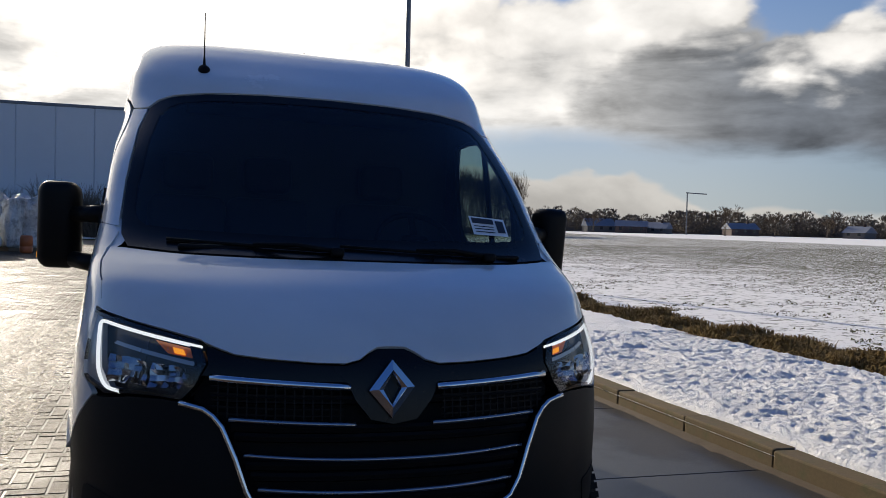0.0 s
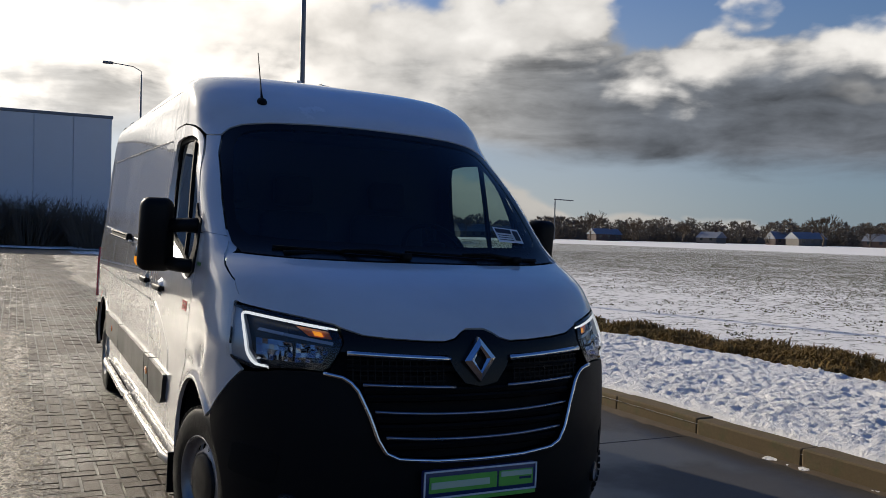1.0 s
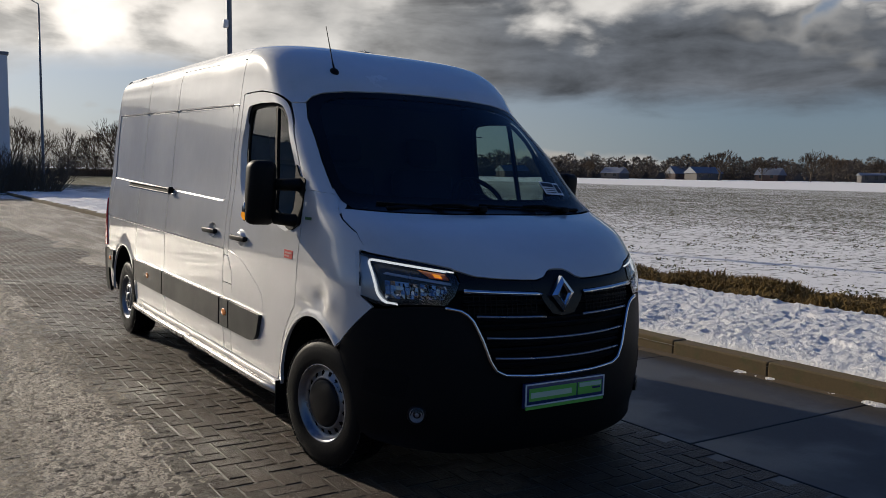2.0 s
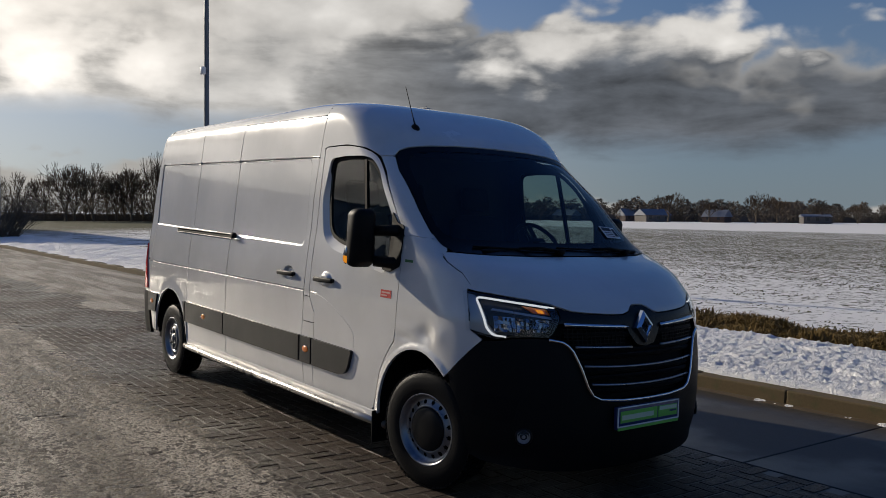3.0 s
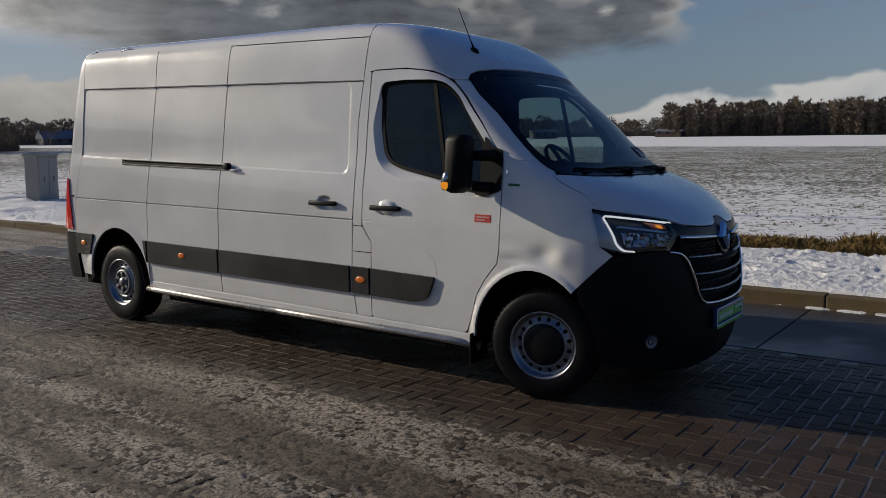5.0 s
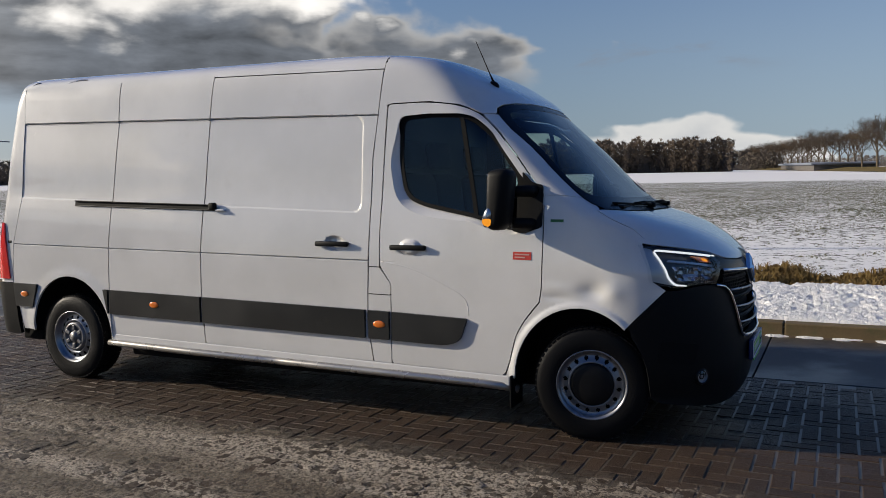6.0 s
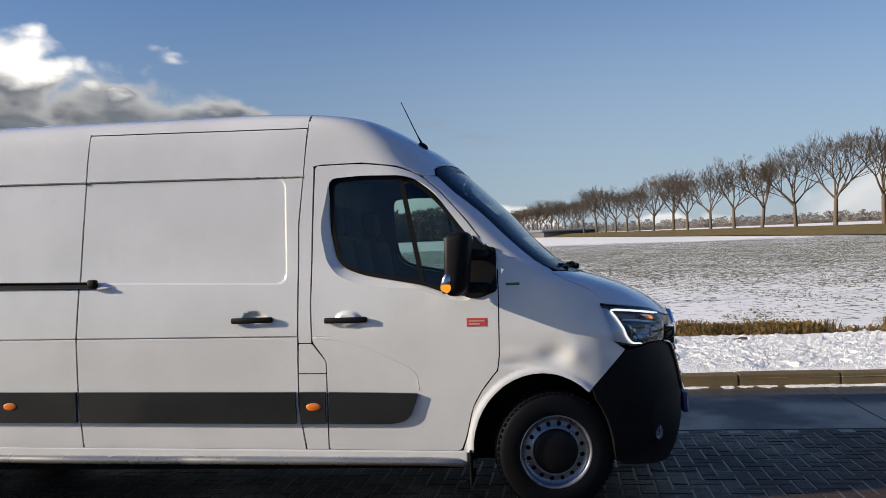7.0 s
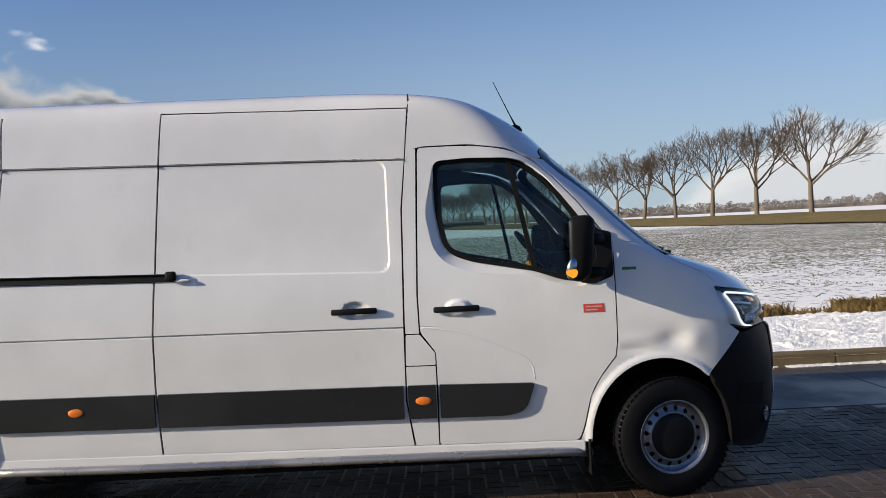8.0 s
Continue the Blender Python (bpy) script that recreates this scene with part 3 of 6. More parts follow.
for sx in (-1, 1):
    right = sx < 0
    flat_side = side_map(sx)
    # cab door with its window
    door_line = rounded([(.293, 1.445), (.347, 1.518), (.473, 1.688), (.607, 1.843), (.738, 1.964), (.873, 2.016), (1.08, 2.042), (1.372, 2.038), (1.392, 1.60),
                         (1.408, 1.20), (1.405, .985), (1.322, .872), (1.320, .60), (1.325, .348), (.537, .346), (.504, .435), (.463, .60), (.409, .695), (.335, .788),
                         (.312, .812), (.299, .90), (.293, 1.20)], [.01, .02, .03, .05, .08, .08, .1, .025, 0, 0, .02, .02, 0, .02, .03, .03, .05, .05, .03, .02, .02, 0], 4)
    door = panel("cab_door", along(door_line), side_map(sx, door_dent), PAINT, van, [WINDOW_RIM], step=(.025, .022),
                 cuts=[((0, SEAM + d), (0, 1)) for d in GROOVE] + bowl_cuts(1.194, 1.112))
    panel("window_rim", WINDOW_RIM, side_map(sx, rim_dent), PAINT, door, [along(window)], step=(.02, .02), depth=0, shade=False)
    inner = rounded([(1.265, 1.938), (1.083, 1.948), (.860, 1.942), (.782, 1.927), (.715, 1.880), (.655, 1.825), (.562, 1.695), (.470, 1.560), (.470, 1.272), (.592, 1.283),
                     (.742, 1.338), (1.10, 1.405), (1.190, 1.440), (1.232, 1.495), (1.264, 1.66)], [.05, .02, .02, .04, .04, .03, .03, .03, .03, .03, .03, .04, .04, .05, .05], 3)
    panel("window_seal", along(window), flat_side, SEAL, door, [along(inner)], off=-.022, depth=.02, step=(.2, .2))
    pane = panel("window_pane", along(inner), flat_side, SIDE_GLASS, door, off=-.030, depth=0, step=(.2, .15), label="tinted side window glass")
    bar = [(.866, 1.948), (.838, 1.948), (.722, 1.325), (.750, 1.330)]
    panel("window_bar", along(bar), flat_side, SEAL, door, off=-.020, depth=.02, step=(.2, .2))
    handle(door, sx, 1.194, 1.112)
    # the pressed bead that sweeps from behind the handle down to the trim's end
    bead = along(rounded([(1.395, 1.012), (1.18, .985), (.98, .905), (.835, .835), (.782, .790), (.770, .700)], [0, .12, .12, .08, .05, 0], 6), .02, False)
    part("pressed_bead", tube([Vector((sx * (half_width(y, z) - .003), y, z + RAKE * y)) for y, z in bead], .0045, 8), PAINT, door, "", True)
    trim(door, sx, rounded([(.775, .682), (1.312, .690), (1.312, .503), (.93, .503), (.83, .53)], [.02, .005, .005, .1, .06]))
    if right:
        card = [(.360, 1.064), (.478, 1.064), (.478, 1.112), (.360, 1.112)]
        badge = panel("door_sticker", along(card), flat_side, RED_CARD, door, off=.002, depth=.0015, label="small red sticker with two lines of white print")
        for a, b, c, d in ((.372, .466, 1.092, 1.101), (.400, .466, 1.074, 1.083)):
            panel("print_line", along([(a, c), (b, c), (b, d), (a, d)]), flat_side, PALE_PRINT, badge, off=.0035, depth=.001)

    # wing
    fender = [(.286, 1.445), (.20, 1.452), (.10, 1.446), (.055, 1.425), (0.0, 1.380), (-.020, 1.362), (-.101, 1.318), (-.232, 1.260), (-.301, 1.200), (-.285, 1.178), (-.335, 1.05),
              (-.352, .965), (-.405, .925), (-.419, .914), (-.222, .706)]
    over = [p for p in reversed(FRONT_ARCH) if p[0] > -.21]
    fender += over + [(.53, .338), (.498, .430), (.457, .595), (.403, .690), (.329, .783), (.306, .808), (.292, .90), (.286, 1.20)]
    wing = panel("front_wing", along(fender, .025), side_map(sx, fender_dent), PAINT, van, step=(.018, .018), label="white front wing with a dented arch" if right else "")
    if right:
        mark = [(.165, 1.296), (.245, 1.296), (.245, 1.312), (.165, 1.312)]
        panel("green_badge", along(mark), flat_side, BADGE_GREEN, wing, off=.003, depth=.002, label="small green badge")
    # windscreen pillar
    pillar = [screen_edge(z) for z in (1.956, 1.92, 1.862, 1.80, 1.745, 1.68, 1.618, 1.55, 1.50, 1.477)] + [(.085, 1.445), (.205, 1.458), (.284, 1.451), (.341, 1.523), (.467, 1.695), (.601, 1.852), (.716, 1.958)]
    panel("windscreen_pillar", along(pillar), flat_side, PAINT, van, step=(.03, .04))
    # post between the doors, filler flap
    post = [(1.395, 2.034), (1.446, 1.968), (1.475, 1.69), (1.490, 1.02), (1.489, .980), (1.413, .980), (1.417, 1.20), (1.402, 1.60), (1.383, 2.034)]
    panel("door_post", along(post), flat_side, PAINT, van, step=(.08, .08))
    flap = rounded([(1.411, .974), (1.489, .974), (1.495, .800), (1.328, .800), (1.328, .868)], .008)
    panel("filler_flap", along(flap), flat_side, PAINT, van, step=(.06, .06))
    foot = [(1.328, .794), (1.495, .794), (1.497, .60), (1.461, .348), (1.332, .348)]
    foot = panel("lower_post", along(foot), flat_side, PAINT, van, step=(.06, .06))
    trim(foot, sx, rounded([(1.334, .690), (1.490, .690), (1.490, .503), (1.334, .503)], .004))
    amber_marker(foot, sx, 1.405, .603)
    # cargo flank
    if right:
        leaf = panel("sliding_door", along(slide_front + slide_rear), side_map(sx, flank_dent(1.555)), PAINT, van, cuts=flank_cuts(1.555))
        handle(leaf, sx, 1.772, 1.118)
        trim(leaf, sx, rounded([(1.517, .690), (2.902, .690), (2.902, .503), (1.517, .503)], .004))
    else:
        leaf = panel("flank_panel", along(slide_front + slide_rear), side_map(sx, flank_dent(1.555)), PAINT, van, cuts=flank_cuts(1.555))
    mid = panel("flank_panel", along(shift(slide_rear[::-1], .011)[1:] + mid_rear + [(2.852, 2.31)]), side_map(sx, flank_dent(None)), PAINT, van, cuts=flank_cuts())
    trim(mid, sx, rounded([(2.925, .690), (3.836, .690), (3.836, .503), (2.925, .503)], .004))
    amber_marker(mid, sx, 3.37, .603)
    rear_line = shift(mid_rear[::-1], .010)[:-1] + [(3.846, .50)] + REAR_ARCH[::-1] + [(4.745, .31), (4.86, .31), (4.90, .50), (4.955, .69)] + tail_front[1:]
    aft = panel("flank_panel", along(rear_line), side_map(sx, rear_dent), PAINT, van, step=(.05, .05), cuts=flank_cuts())
    trim(aft, sx, rounded([(3.858, .690), (3.905, .690), (3.862, .503), (3.858, .503)], .002))
    trim(aft, sx, rounded([(4.655, .690), (4.935, .690), (4.915, .50), (4.715, .50)], .004))
    amber_marker(aft, sx, 4.80, .605)
    # rear corner with the tail lamp, and the black bumper corner
    corner = shift(tail_front, .006) + [(4.96, 2.31), (4.99, 2.1), (5.07, 1.5), (5.145, .71), (5.145, .69)]
    tail = panel("rear_corner", along(corner), flat_side, PAINT, van, step=(.03, .08))
    lamp = rounded([(4.985, .72), (5.130, .72), (5.130, .95), (5.100, 1.19), (5.052, 1.19), (5.018, .95)], .012)
    panel("tail_lamp", along(lamp), flat_side, RED_LENS, van, off=.012, depth=.02, step=(.02, .06), label="tall red tail lamp")
    bump_rear = rounded([(4.945, .682), (5.15, .682), (5.15, .26), (4.90, .26), (4.918, .50)], .01)
    panel("rear_bumper", along(bump_rear), flat_side, BLACK_PLASTIC, van, off=.012, depth=.03, step=(.03, .06), label="black plastic rear bumper corner")
    part("rear_hinge", box((sx * .965 - .03, 4.955, 1.085), (sx * .965 + .03, 5.02, 1.125), .012), BLACK_PLASTIC, van, "", True)

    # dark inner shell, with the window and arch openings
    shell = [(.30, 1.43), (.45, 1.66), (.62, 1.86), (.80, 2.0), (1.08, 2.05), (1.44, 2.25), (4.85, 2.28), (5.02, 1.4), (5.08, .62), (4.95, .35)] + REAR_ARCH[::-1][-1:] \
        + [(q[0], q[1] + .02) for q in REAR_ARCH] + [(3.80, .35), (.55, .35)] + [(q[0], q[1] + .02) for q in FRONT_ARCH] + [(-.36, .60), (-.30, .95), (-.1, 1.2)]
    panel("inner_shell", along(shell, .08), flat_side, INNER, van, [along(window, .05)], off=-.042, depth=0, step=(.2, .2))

# roof: the front cap over the windscreen, and the long roof behind
cap = [("f", 0, 2.066), ("f", .30, 2.061), ("f", .55, 2.048), ("f", .692, 2.029), ("f", .755, 2.005), ("f", .796, 1.968)]
cap_edge = nose(cap) + [(wrap_of_y(y, z), z) for y, z in along([(.660, 1.964), (.722, 1.964), (.800, 2.000), (.873, 2.024), (1.08, 2.050), (1.34, 2.047), (1.392, 2.036), (1.445, 1.972),
                                                               (1.415, 2.278), (1.412, 2.30)], .04, False)]
cap_top = [(wrap_of_y(1.412, z), z) for z in (2.32, 2.34, 2.36, 2.375, 2.39, 2.40)] + [(0, 2.408)]
roof = panel("roof_cap", both_halves(cap_edge + cap_top), wrap_map, PAINT, van, step=(.04, .02), depth=.01, label="white moulded high roof front")
bm = bmesh.new()
rings = []
for k in range(41):
    y = 1.418 + (4.93 - 1.418) * k / 40
    z_end = 2.279 + .014 * (y - 1.42) if y < 2.84 else 2.306
    ring = []
    for j in range(-14, 15):
        z = 2.4305 - (2.4305 - z_end) * (abs(j) / 14) ** 2.2
        x = half_width(y, z) if abs(j) else 0
        ring.append(bm.verts.new((math.copysign(x, j), y, z + RAKE * y + .005 * math.cos(min(abs(x) / .12, 40) * math.pi) * smooth(.62, .5, abs(x)))))
    rings.append(ring)
for a, b in zip(rings, rings[1:]):
    for j in range(len(a) - 1):
        bm.faces.new((a[j], a[j + 1], b[j + 1], b[j]))
part("roof", bm, PAINT, van, "white ribbed high roof", True)
# rear end
bm = bmesh.new()
rows = [[bm.verts.new((sx * half_width(CR(z) - .02, z), CR(z) - .005, z + RAKE * 5.1)) for sx in (-1, 1)] for z in [.30 + .1 * k for k in range(21)] + [2.36, 2.40]]
for a, b in zip(rows, rows[1:]):
    bm.faces.new((a[0], a[1], b[1], b[0]))
part("rear_doors", bm, PAINT, van, "", True)

# painted sheet under the joints where pillar, wing and bonnet meet
for sx in (-1, 1):
    under = [(-.045, 1.350), (-.02, 1.385), (.03, 1.425), (.075, 1.470), (.20, 1.485), (.300, 1.480), (.320, 1.40), (.05, 1.335)]
    panel("corner_sheet", along(under), side_map(sx), PAINT, van, step=(.04, .03), off=-.007, depth=0)

# bonnet
hood_half = nose([("f", 0, 1.112), ("f", .045, 1.111), ("f", .075, 1.098), ("f", .108, 1.076), ("f", .155, 1.064), ("f", .25, 1.066), ("f", .40, 1.075), ("f", .49, 1.084), ("f", .575, 1.112)])
lamp_top = [(.588, 1.120), (.70, 1.142), (.80, 1.158), (.89, 1.174), (.930, 1.190)]
hood_half += nose([("f", x, z) for x, z in along(lamp_top, .03, False)])
hood_half += [(wrap_of_y(y, z), z) for y, z in along([(-.296, 1.2065), (-.227, 1.2665), (-.097, 1.325), (-.019, 1.370)], .03, False)]
hood_half += nose([("f", .84, 1.370), ("f", .64, 1.358), ("f", .40, 1.354), ("f", .2, 1.353), ("f", 0, 1.353)])
panel("bonnet", both_halves(hood_half), wrap_map, PAINT, van, step=(.04, .012), depth=.012, label="white smooth bonnet")

# windscreen with its black border
clear_half = [(0, 2.025), (.30, 2.020), (.55, 2.008), (.66, 1.992), (.715, 1.965), (.748, 1.925), (.785, 1.80), (.815, 1.618), (.822, 1.52), (.810, 1.48), (.780, 1.455), (.64, 1.445), (.2, 1.436), (0, 1.435)]
to_u = lambda rows: [(wrap_of_x(x, z), z) for x, z in along(rows, .04, False)]
border = both_halves(to_u(SCREEN_HALF))
opening = both_halves(to_u(clear_half))
screen = panel("windscreen_border", border, wrap_map, GLOSS_BLACK, van, [opening], step=(.05, .03), off=-.002, depth=.015)
glass = panel("windscreen", opening, wrap_map, WINDSCREEN, van, step=(.05, .03), off=-.004, depth=0, label="dark tinted windscreen glass")
for lo, hi in (((-.66, -.12, 1.372), (.70, -.05, 1.392)),):
    part("cowl", box(lo, hi, .01), BLACK_PLASTIC, van, "", True)


def screen_point(x, z, off=.0):
    p = wrap_map(math.copysign(wrap_of_x(x, z), x), z)
    return p + Vector((0, -.7, .7)) * off


# wipers
for x0, x1, z1 in ((-.08, -.70, 1.402), (.55, -.06, 1.400)):
    a = screen_point(x0, 1.375, .016)
    b = screen_point((x0 + x1) / 2, 1.392, .014)
    c = screen_point(x1, z1, .02)
    wiper = part("wiper", tube([a, a.lerp(b, .5) + Vector((0, -.01, .012)), b], [.011, .009, .006], 6), SEAL, van, "black windscreen wiper", True)
    blade = [screen_point(x0 + (x1 - x0) * t, 1.380 + (z1 - 1.380) * t, .007) for t in (.02, .2, .4, .6, .8, 1.0)]
    part("wiper_blade", tube(blade, .007, 5), SEAL, wiper, "", True)
    part("wiper_pivot", box(tuple(a - Vector((.025, .025, .02))), tuple(a + Vector((.025, .025, .015))), .01), SEAL, wiper, "", True)

# paper behind the screen
def card_on_screen(corners, mat, parent, name, off):
    bm = bmesh.new()
    bm.faces.new([bm.verts.new(screen_point(x - .014, z + .018, off)) for x, z in corners])
    return part(name, bm, mat, parent)


sheet = card_on_screen([(.552, 1.453), (.722, 1.447), (.728, 1.520), (.553, 1.530)], WHITE_CARD, van, "windscreen_card", .004)
sheet["label"] = "white paper card with dark heading and lines"
card_on_screen([(.562, 1.500), (.665, 1.495), (.668, 1.517), (.562, 1.523)], DARK_INK, sheet, "print_block", .006)
card_on_screen([(.675, 1.462), (.714, 1.460), (.717, 1.510), (.677, 1.512)], DARK_INK, sheet, "print_block", .006)
for z in (1.466, 1.478, 1.489):
    card_on_screen([(.565, z - .003), (.66, z - .007), (.66, z - .003), (.565, z + .001)], DARK_INK, sheet, "print_line", .006)

# bumper
U_HALF = [(0, .588), (.20, .591), (.360, .603), (.412, .627), (.446, .682), (.480, .778), (.520, .868), (.547, .900), (.577, .919), (.645, .932)]
bumper_half = [(wrap_of_x(x, z), z) for x, z in along(U_HALF, .03, False)]
bumper_half += [(wrap_of_x(x, z), z) for x, z in along([(.70, .936), (.796, .930), (.860, .914)], .03, False)]
bumper_half += [(wrap_of_y(y, z), z) for y, z in along([(-.422, .908), (-.228, .704)] + [q for q in FRONT_ARCH if q[0] < -.225] + [(-.345, .28), (-.40, .255)], .03, False)]
bumper_half += [(wrap_of_x(x, z), z) for x, z in along([(.80, .235), (.60, .205), (.35, .19), (0, .185)], .04, False)]


bumper = panel("front_bumper", both_halves(bumper_half), wrap_map, BLACK_PLASTIC, van, step=(.03, .03), depth=.04, label="large matt black plastic front bumper")
for sx in (-1, 1):
    vent = [(sx * wrap_of_x(x, z), z) for x, z in along(rounded([(.78, .60), (.925, .625), (.935, .50), (.80, .475)], .02), .03)]
    panel("side_vent", vent, wrap_map, SEAL, bumper, off=.003, depth=.004, step=(.03, .03), label="black air vent")
    at = wrap_map(sx * wrap_of_x(.748, .405), .405)
    u = wrap_of_x(.748, .405)
    out = (wrap_map(sx * (u + .004), .405) - wrap_map(sx * (u - .004), .405)).cross(Vector((0, 0, sx))).normalized()
    out = out if out.y < 0 else -out
    m = Matrix.Translation(at + out * .004) @ out.to_track_quat("X", "Z").to_matrix().to_4x4()
    bm = lathe([(.046, -.03), (.048, .0), (.043, .008), (.036, .004)], 28)
    bmesh.ops.transform(bm, matrix=m, verts=bm.verts)
    fog = part("fog_lamp", bm, GLOSS_BLACK, bumper, "round front fog lamp", True)
    bm = lathe([(.037, .003), (.031, -.006), (.022, -.002), (.016, -.010), (.008, -.002), (.0005, .0)], 28)
    bmesh.ops.transform(bm, matrix=m, verts=bm.verts)
    part("reflector", bm, FOG_SILVER, fog, "", True)
    bm = lathe([(.040, .006), (.028, .012), (.0005, .014)], 28)
    bmesh.ops.transform(bm, matrix=m, verts=bm.verts)
    part("lens", bm, LENS, fog, "", True)
part("chrome_frame", tube([wrap_map(u, z) + Vector((0, -.008, 0)) for u, z in [(-a, b) for a, b in reversed([(wrap_of_x(x, z), z) for x, z in along(U_HALF, .025, False)])] +
                           [(wrap_of_x(x, z), z) for x, z in along(U_HALF, .025, False)][1:]], .0095, 6), CHROME, bumper, "chrome strip round the grille", True)

# grille
grille = panel("grille", both_halves([(wrap_of_x(x, z), z) for x, z in along([(0, .59)] + U_HALF[1:8] + [(.60, .93), (.60, 1.05), (.57, 1.09), (.3, 1.06), (0, 1.09)], .04, False)]),
               lambda u, z: wrap_map(u, z) + Vector((0, .055, 0)), INNER, van, step=(.06, .05), depth=0, label="black grille with chrome bars")
band = [(0, 1.106), (.045, 1.105), (.075, 1.092), (.108, 1.069), (.155, 1.057), (.25, 1.059), (.40, 1.068), (.49, 1.077), (.572, 1.104), (.567, 1.05), (.585, 1.017), (.40, 1.014), (.15, 1.008),
        (.125, .955), (.075, .895), (0, .880)]
panel("emblem_band", both_halves([(wrap_of_x(x, z), z) for x, z in along(band, .03, False)]), wrap_map, GLOSS_BLACK, grille, step=(.05, .03), off=-.004, depth=.03, label="gloss black panel under the bonnet")
for (xa, za), (xb, zb), r in (((.559, 1.014), (.142, .994), .013), ((.502, .893), (.125, .882), .0085)):
    for sx in (-1, 1):
        pts = [wrap_map(sx * wrap_of_x(xa + (xb - xa) * t, za + (zb - za) * t), za + (zb - za) * t) + Vector((0, -.004, 0)) for t in (k / 10 for k in range(11))]
        part("grille_bar", tube(pts, r, 6, .8), CHROME if r > .01 else SATIN, grille, "chrome grille bar", True)
for xa, za, zm in ((.455, .789, .776), (.412, .689, .676)):
    pts = [wrap_map(math.copysign(wrap_of_x(abs(x), zm + (za - zm) * (x / xa) ** 2), x), zm + (za - zm) * (x / xa) ** 2) + Vector((0, -.002, 0)) for x in (xa * k / 14 for k in range(-14, 15))]
    part("grille_bar", tube(pts, .0075, 6, .8), SATIN, grille, "chrome grille bar", True)
for z0, x_end in ((.950, .55), (.862, .49), (.835, .48), (.750, .445), (.718, .43), (.645, .40)):
    pts = [wrap_map(math.copysign(wrap_of_x(abs(x), z0), x), z0) + Vector((0, .025, 0)) for x in (x_end * k / 12 for k in range(-12, 13))]
    part("grille_slat", tube(pts, .012, 6, 1.6), BLACK_PLASTIC, grille)
for sx in (-1, 1):
    bm = bmesh.new()
    for z in (.905, .925, .945, .965, .985):
        add_tube(bm, [wrap_map(sx * wrap_of_x(x, z), z) + Vector((0, .012, 0)) for x in (.16, .25, .34, .43, .50, .555)], .0035, 4)
    for k in range(14):
        x = .17 + .028 * k
        add_tube(bm, [wrap_map(sx * wrap_of_x(x, z), z) + Vector((0, .012, 0)) for z in (.892, .945, .998)], .0035, 4)
    part("mesh_insert", bm, BLACK_PLASTIC, grille, "black mesh grille insert")


def diamond(parent):
    """The plain chrome lozenge on the nose."""
    bm = bmesh.new()
    rows = []
    for w, h, y in ((.078, .094, .010), (.074, .090, -.012), (.046, .058, -.024), (.030, .048, -.016), (.026, .044, .012)):
        rows.append([bm.verts.new((dx * w, y, dz * h)) for dx, dz in ((0, 1), (1, .06), (0, -1), (-1, -.06))])
    for a, b in zip(rows, rows[1:]):
        for k in range(4):
            bm.faces.new((a[k], a[(k + 1) % 4], b[(k + 1) % 4], b[k]))
    bmesh.ops.transform(bm, matrix=pose(-.012, -.783, .978, -9), verts=bm.verts)
    return part("emblem", bm, CHROME, parent, "chrome lozenge on the nose")


diamond(van)

# plate holder with a green and white card
holder = part("plate_holder", box((-.270, -.838, .420), (.262, -.808, .545), .006), BLUE, van, "blue card with green fields in a white frame", True)
for lo, hi in (((-.270, .433), (.262, .440)), ((-.270, .538), (.262, .545)), ((-.270, .433), (-.263, .545)), ((.255, .433), (.262, .545))):
    part("frame_strip", box((lo[0], -.8425, lo[1]), (hi[0], -.836, hi[1]), .001), WHITE_CARD, holder)
part("green_field", box((-.247, -.842, .456), (.066, -.837, .521), .002), GREEN, holder)
part("green_field", box((.076, -.842, .456), (.243, -.837, .521), .002), GREEN, holder)
part("green_strip", box((-.266, -.8425, .416), (.257, -.836, .431), .001), GREEN, holder)
PRINT = plain("pale_green_print", (0.55, 0.66, 0.50), 0.5, spread=0.05)
for lo, hi in (((-.238, .473), (.030, .500)), ((.084, .496), (.236, .517))):
    part("print_bar", box((lo[0], -.845, lo[1]), (hi[0], -.841, hi[1]), .001), PRINT, holder)
part("print_bar", box((.175, -.845, .480), (.232, -.841, .490), .001), BLUE, holder)


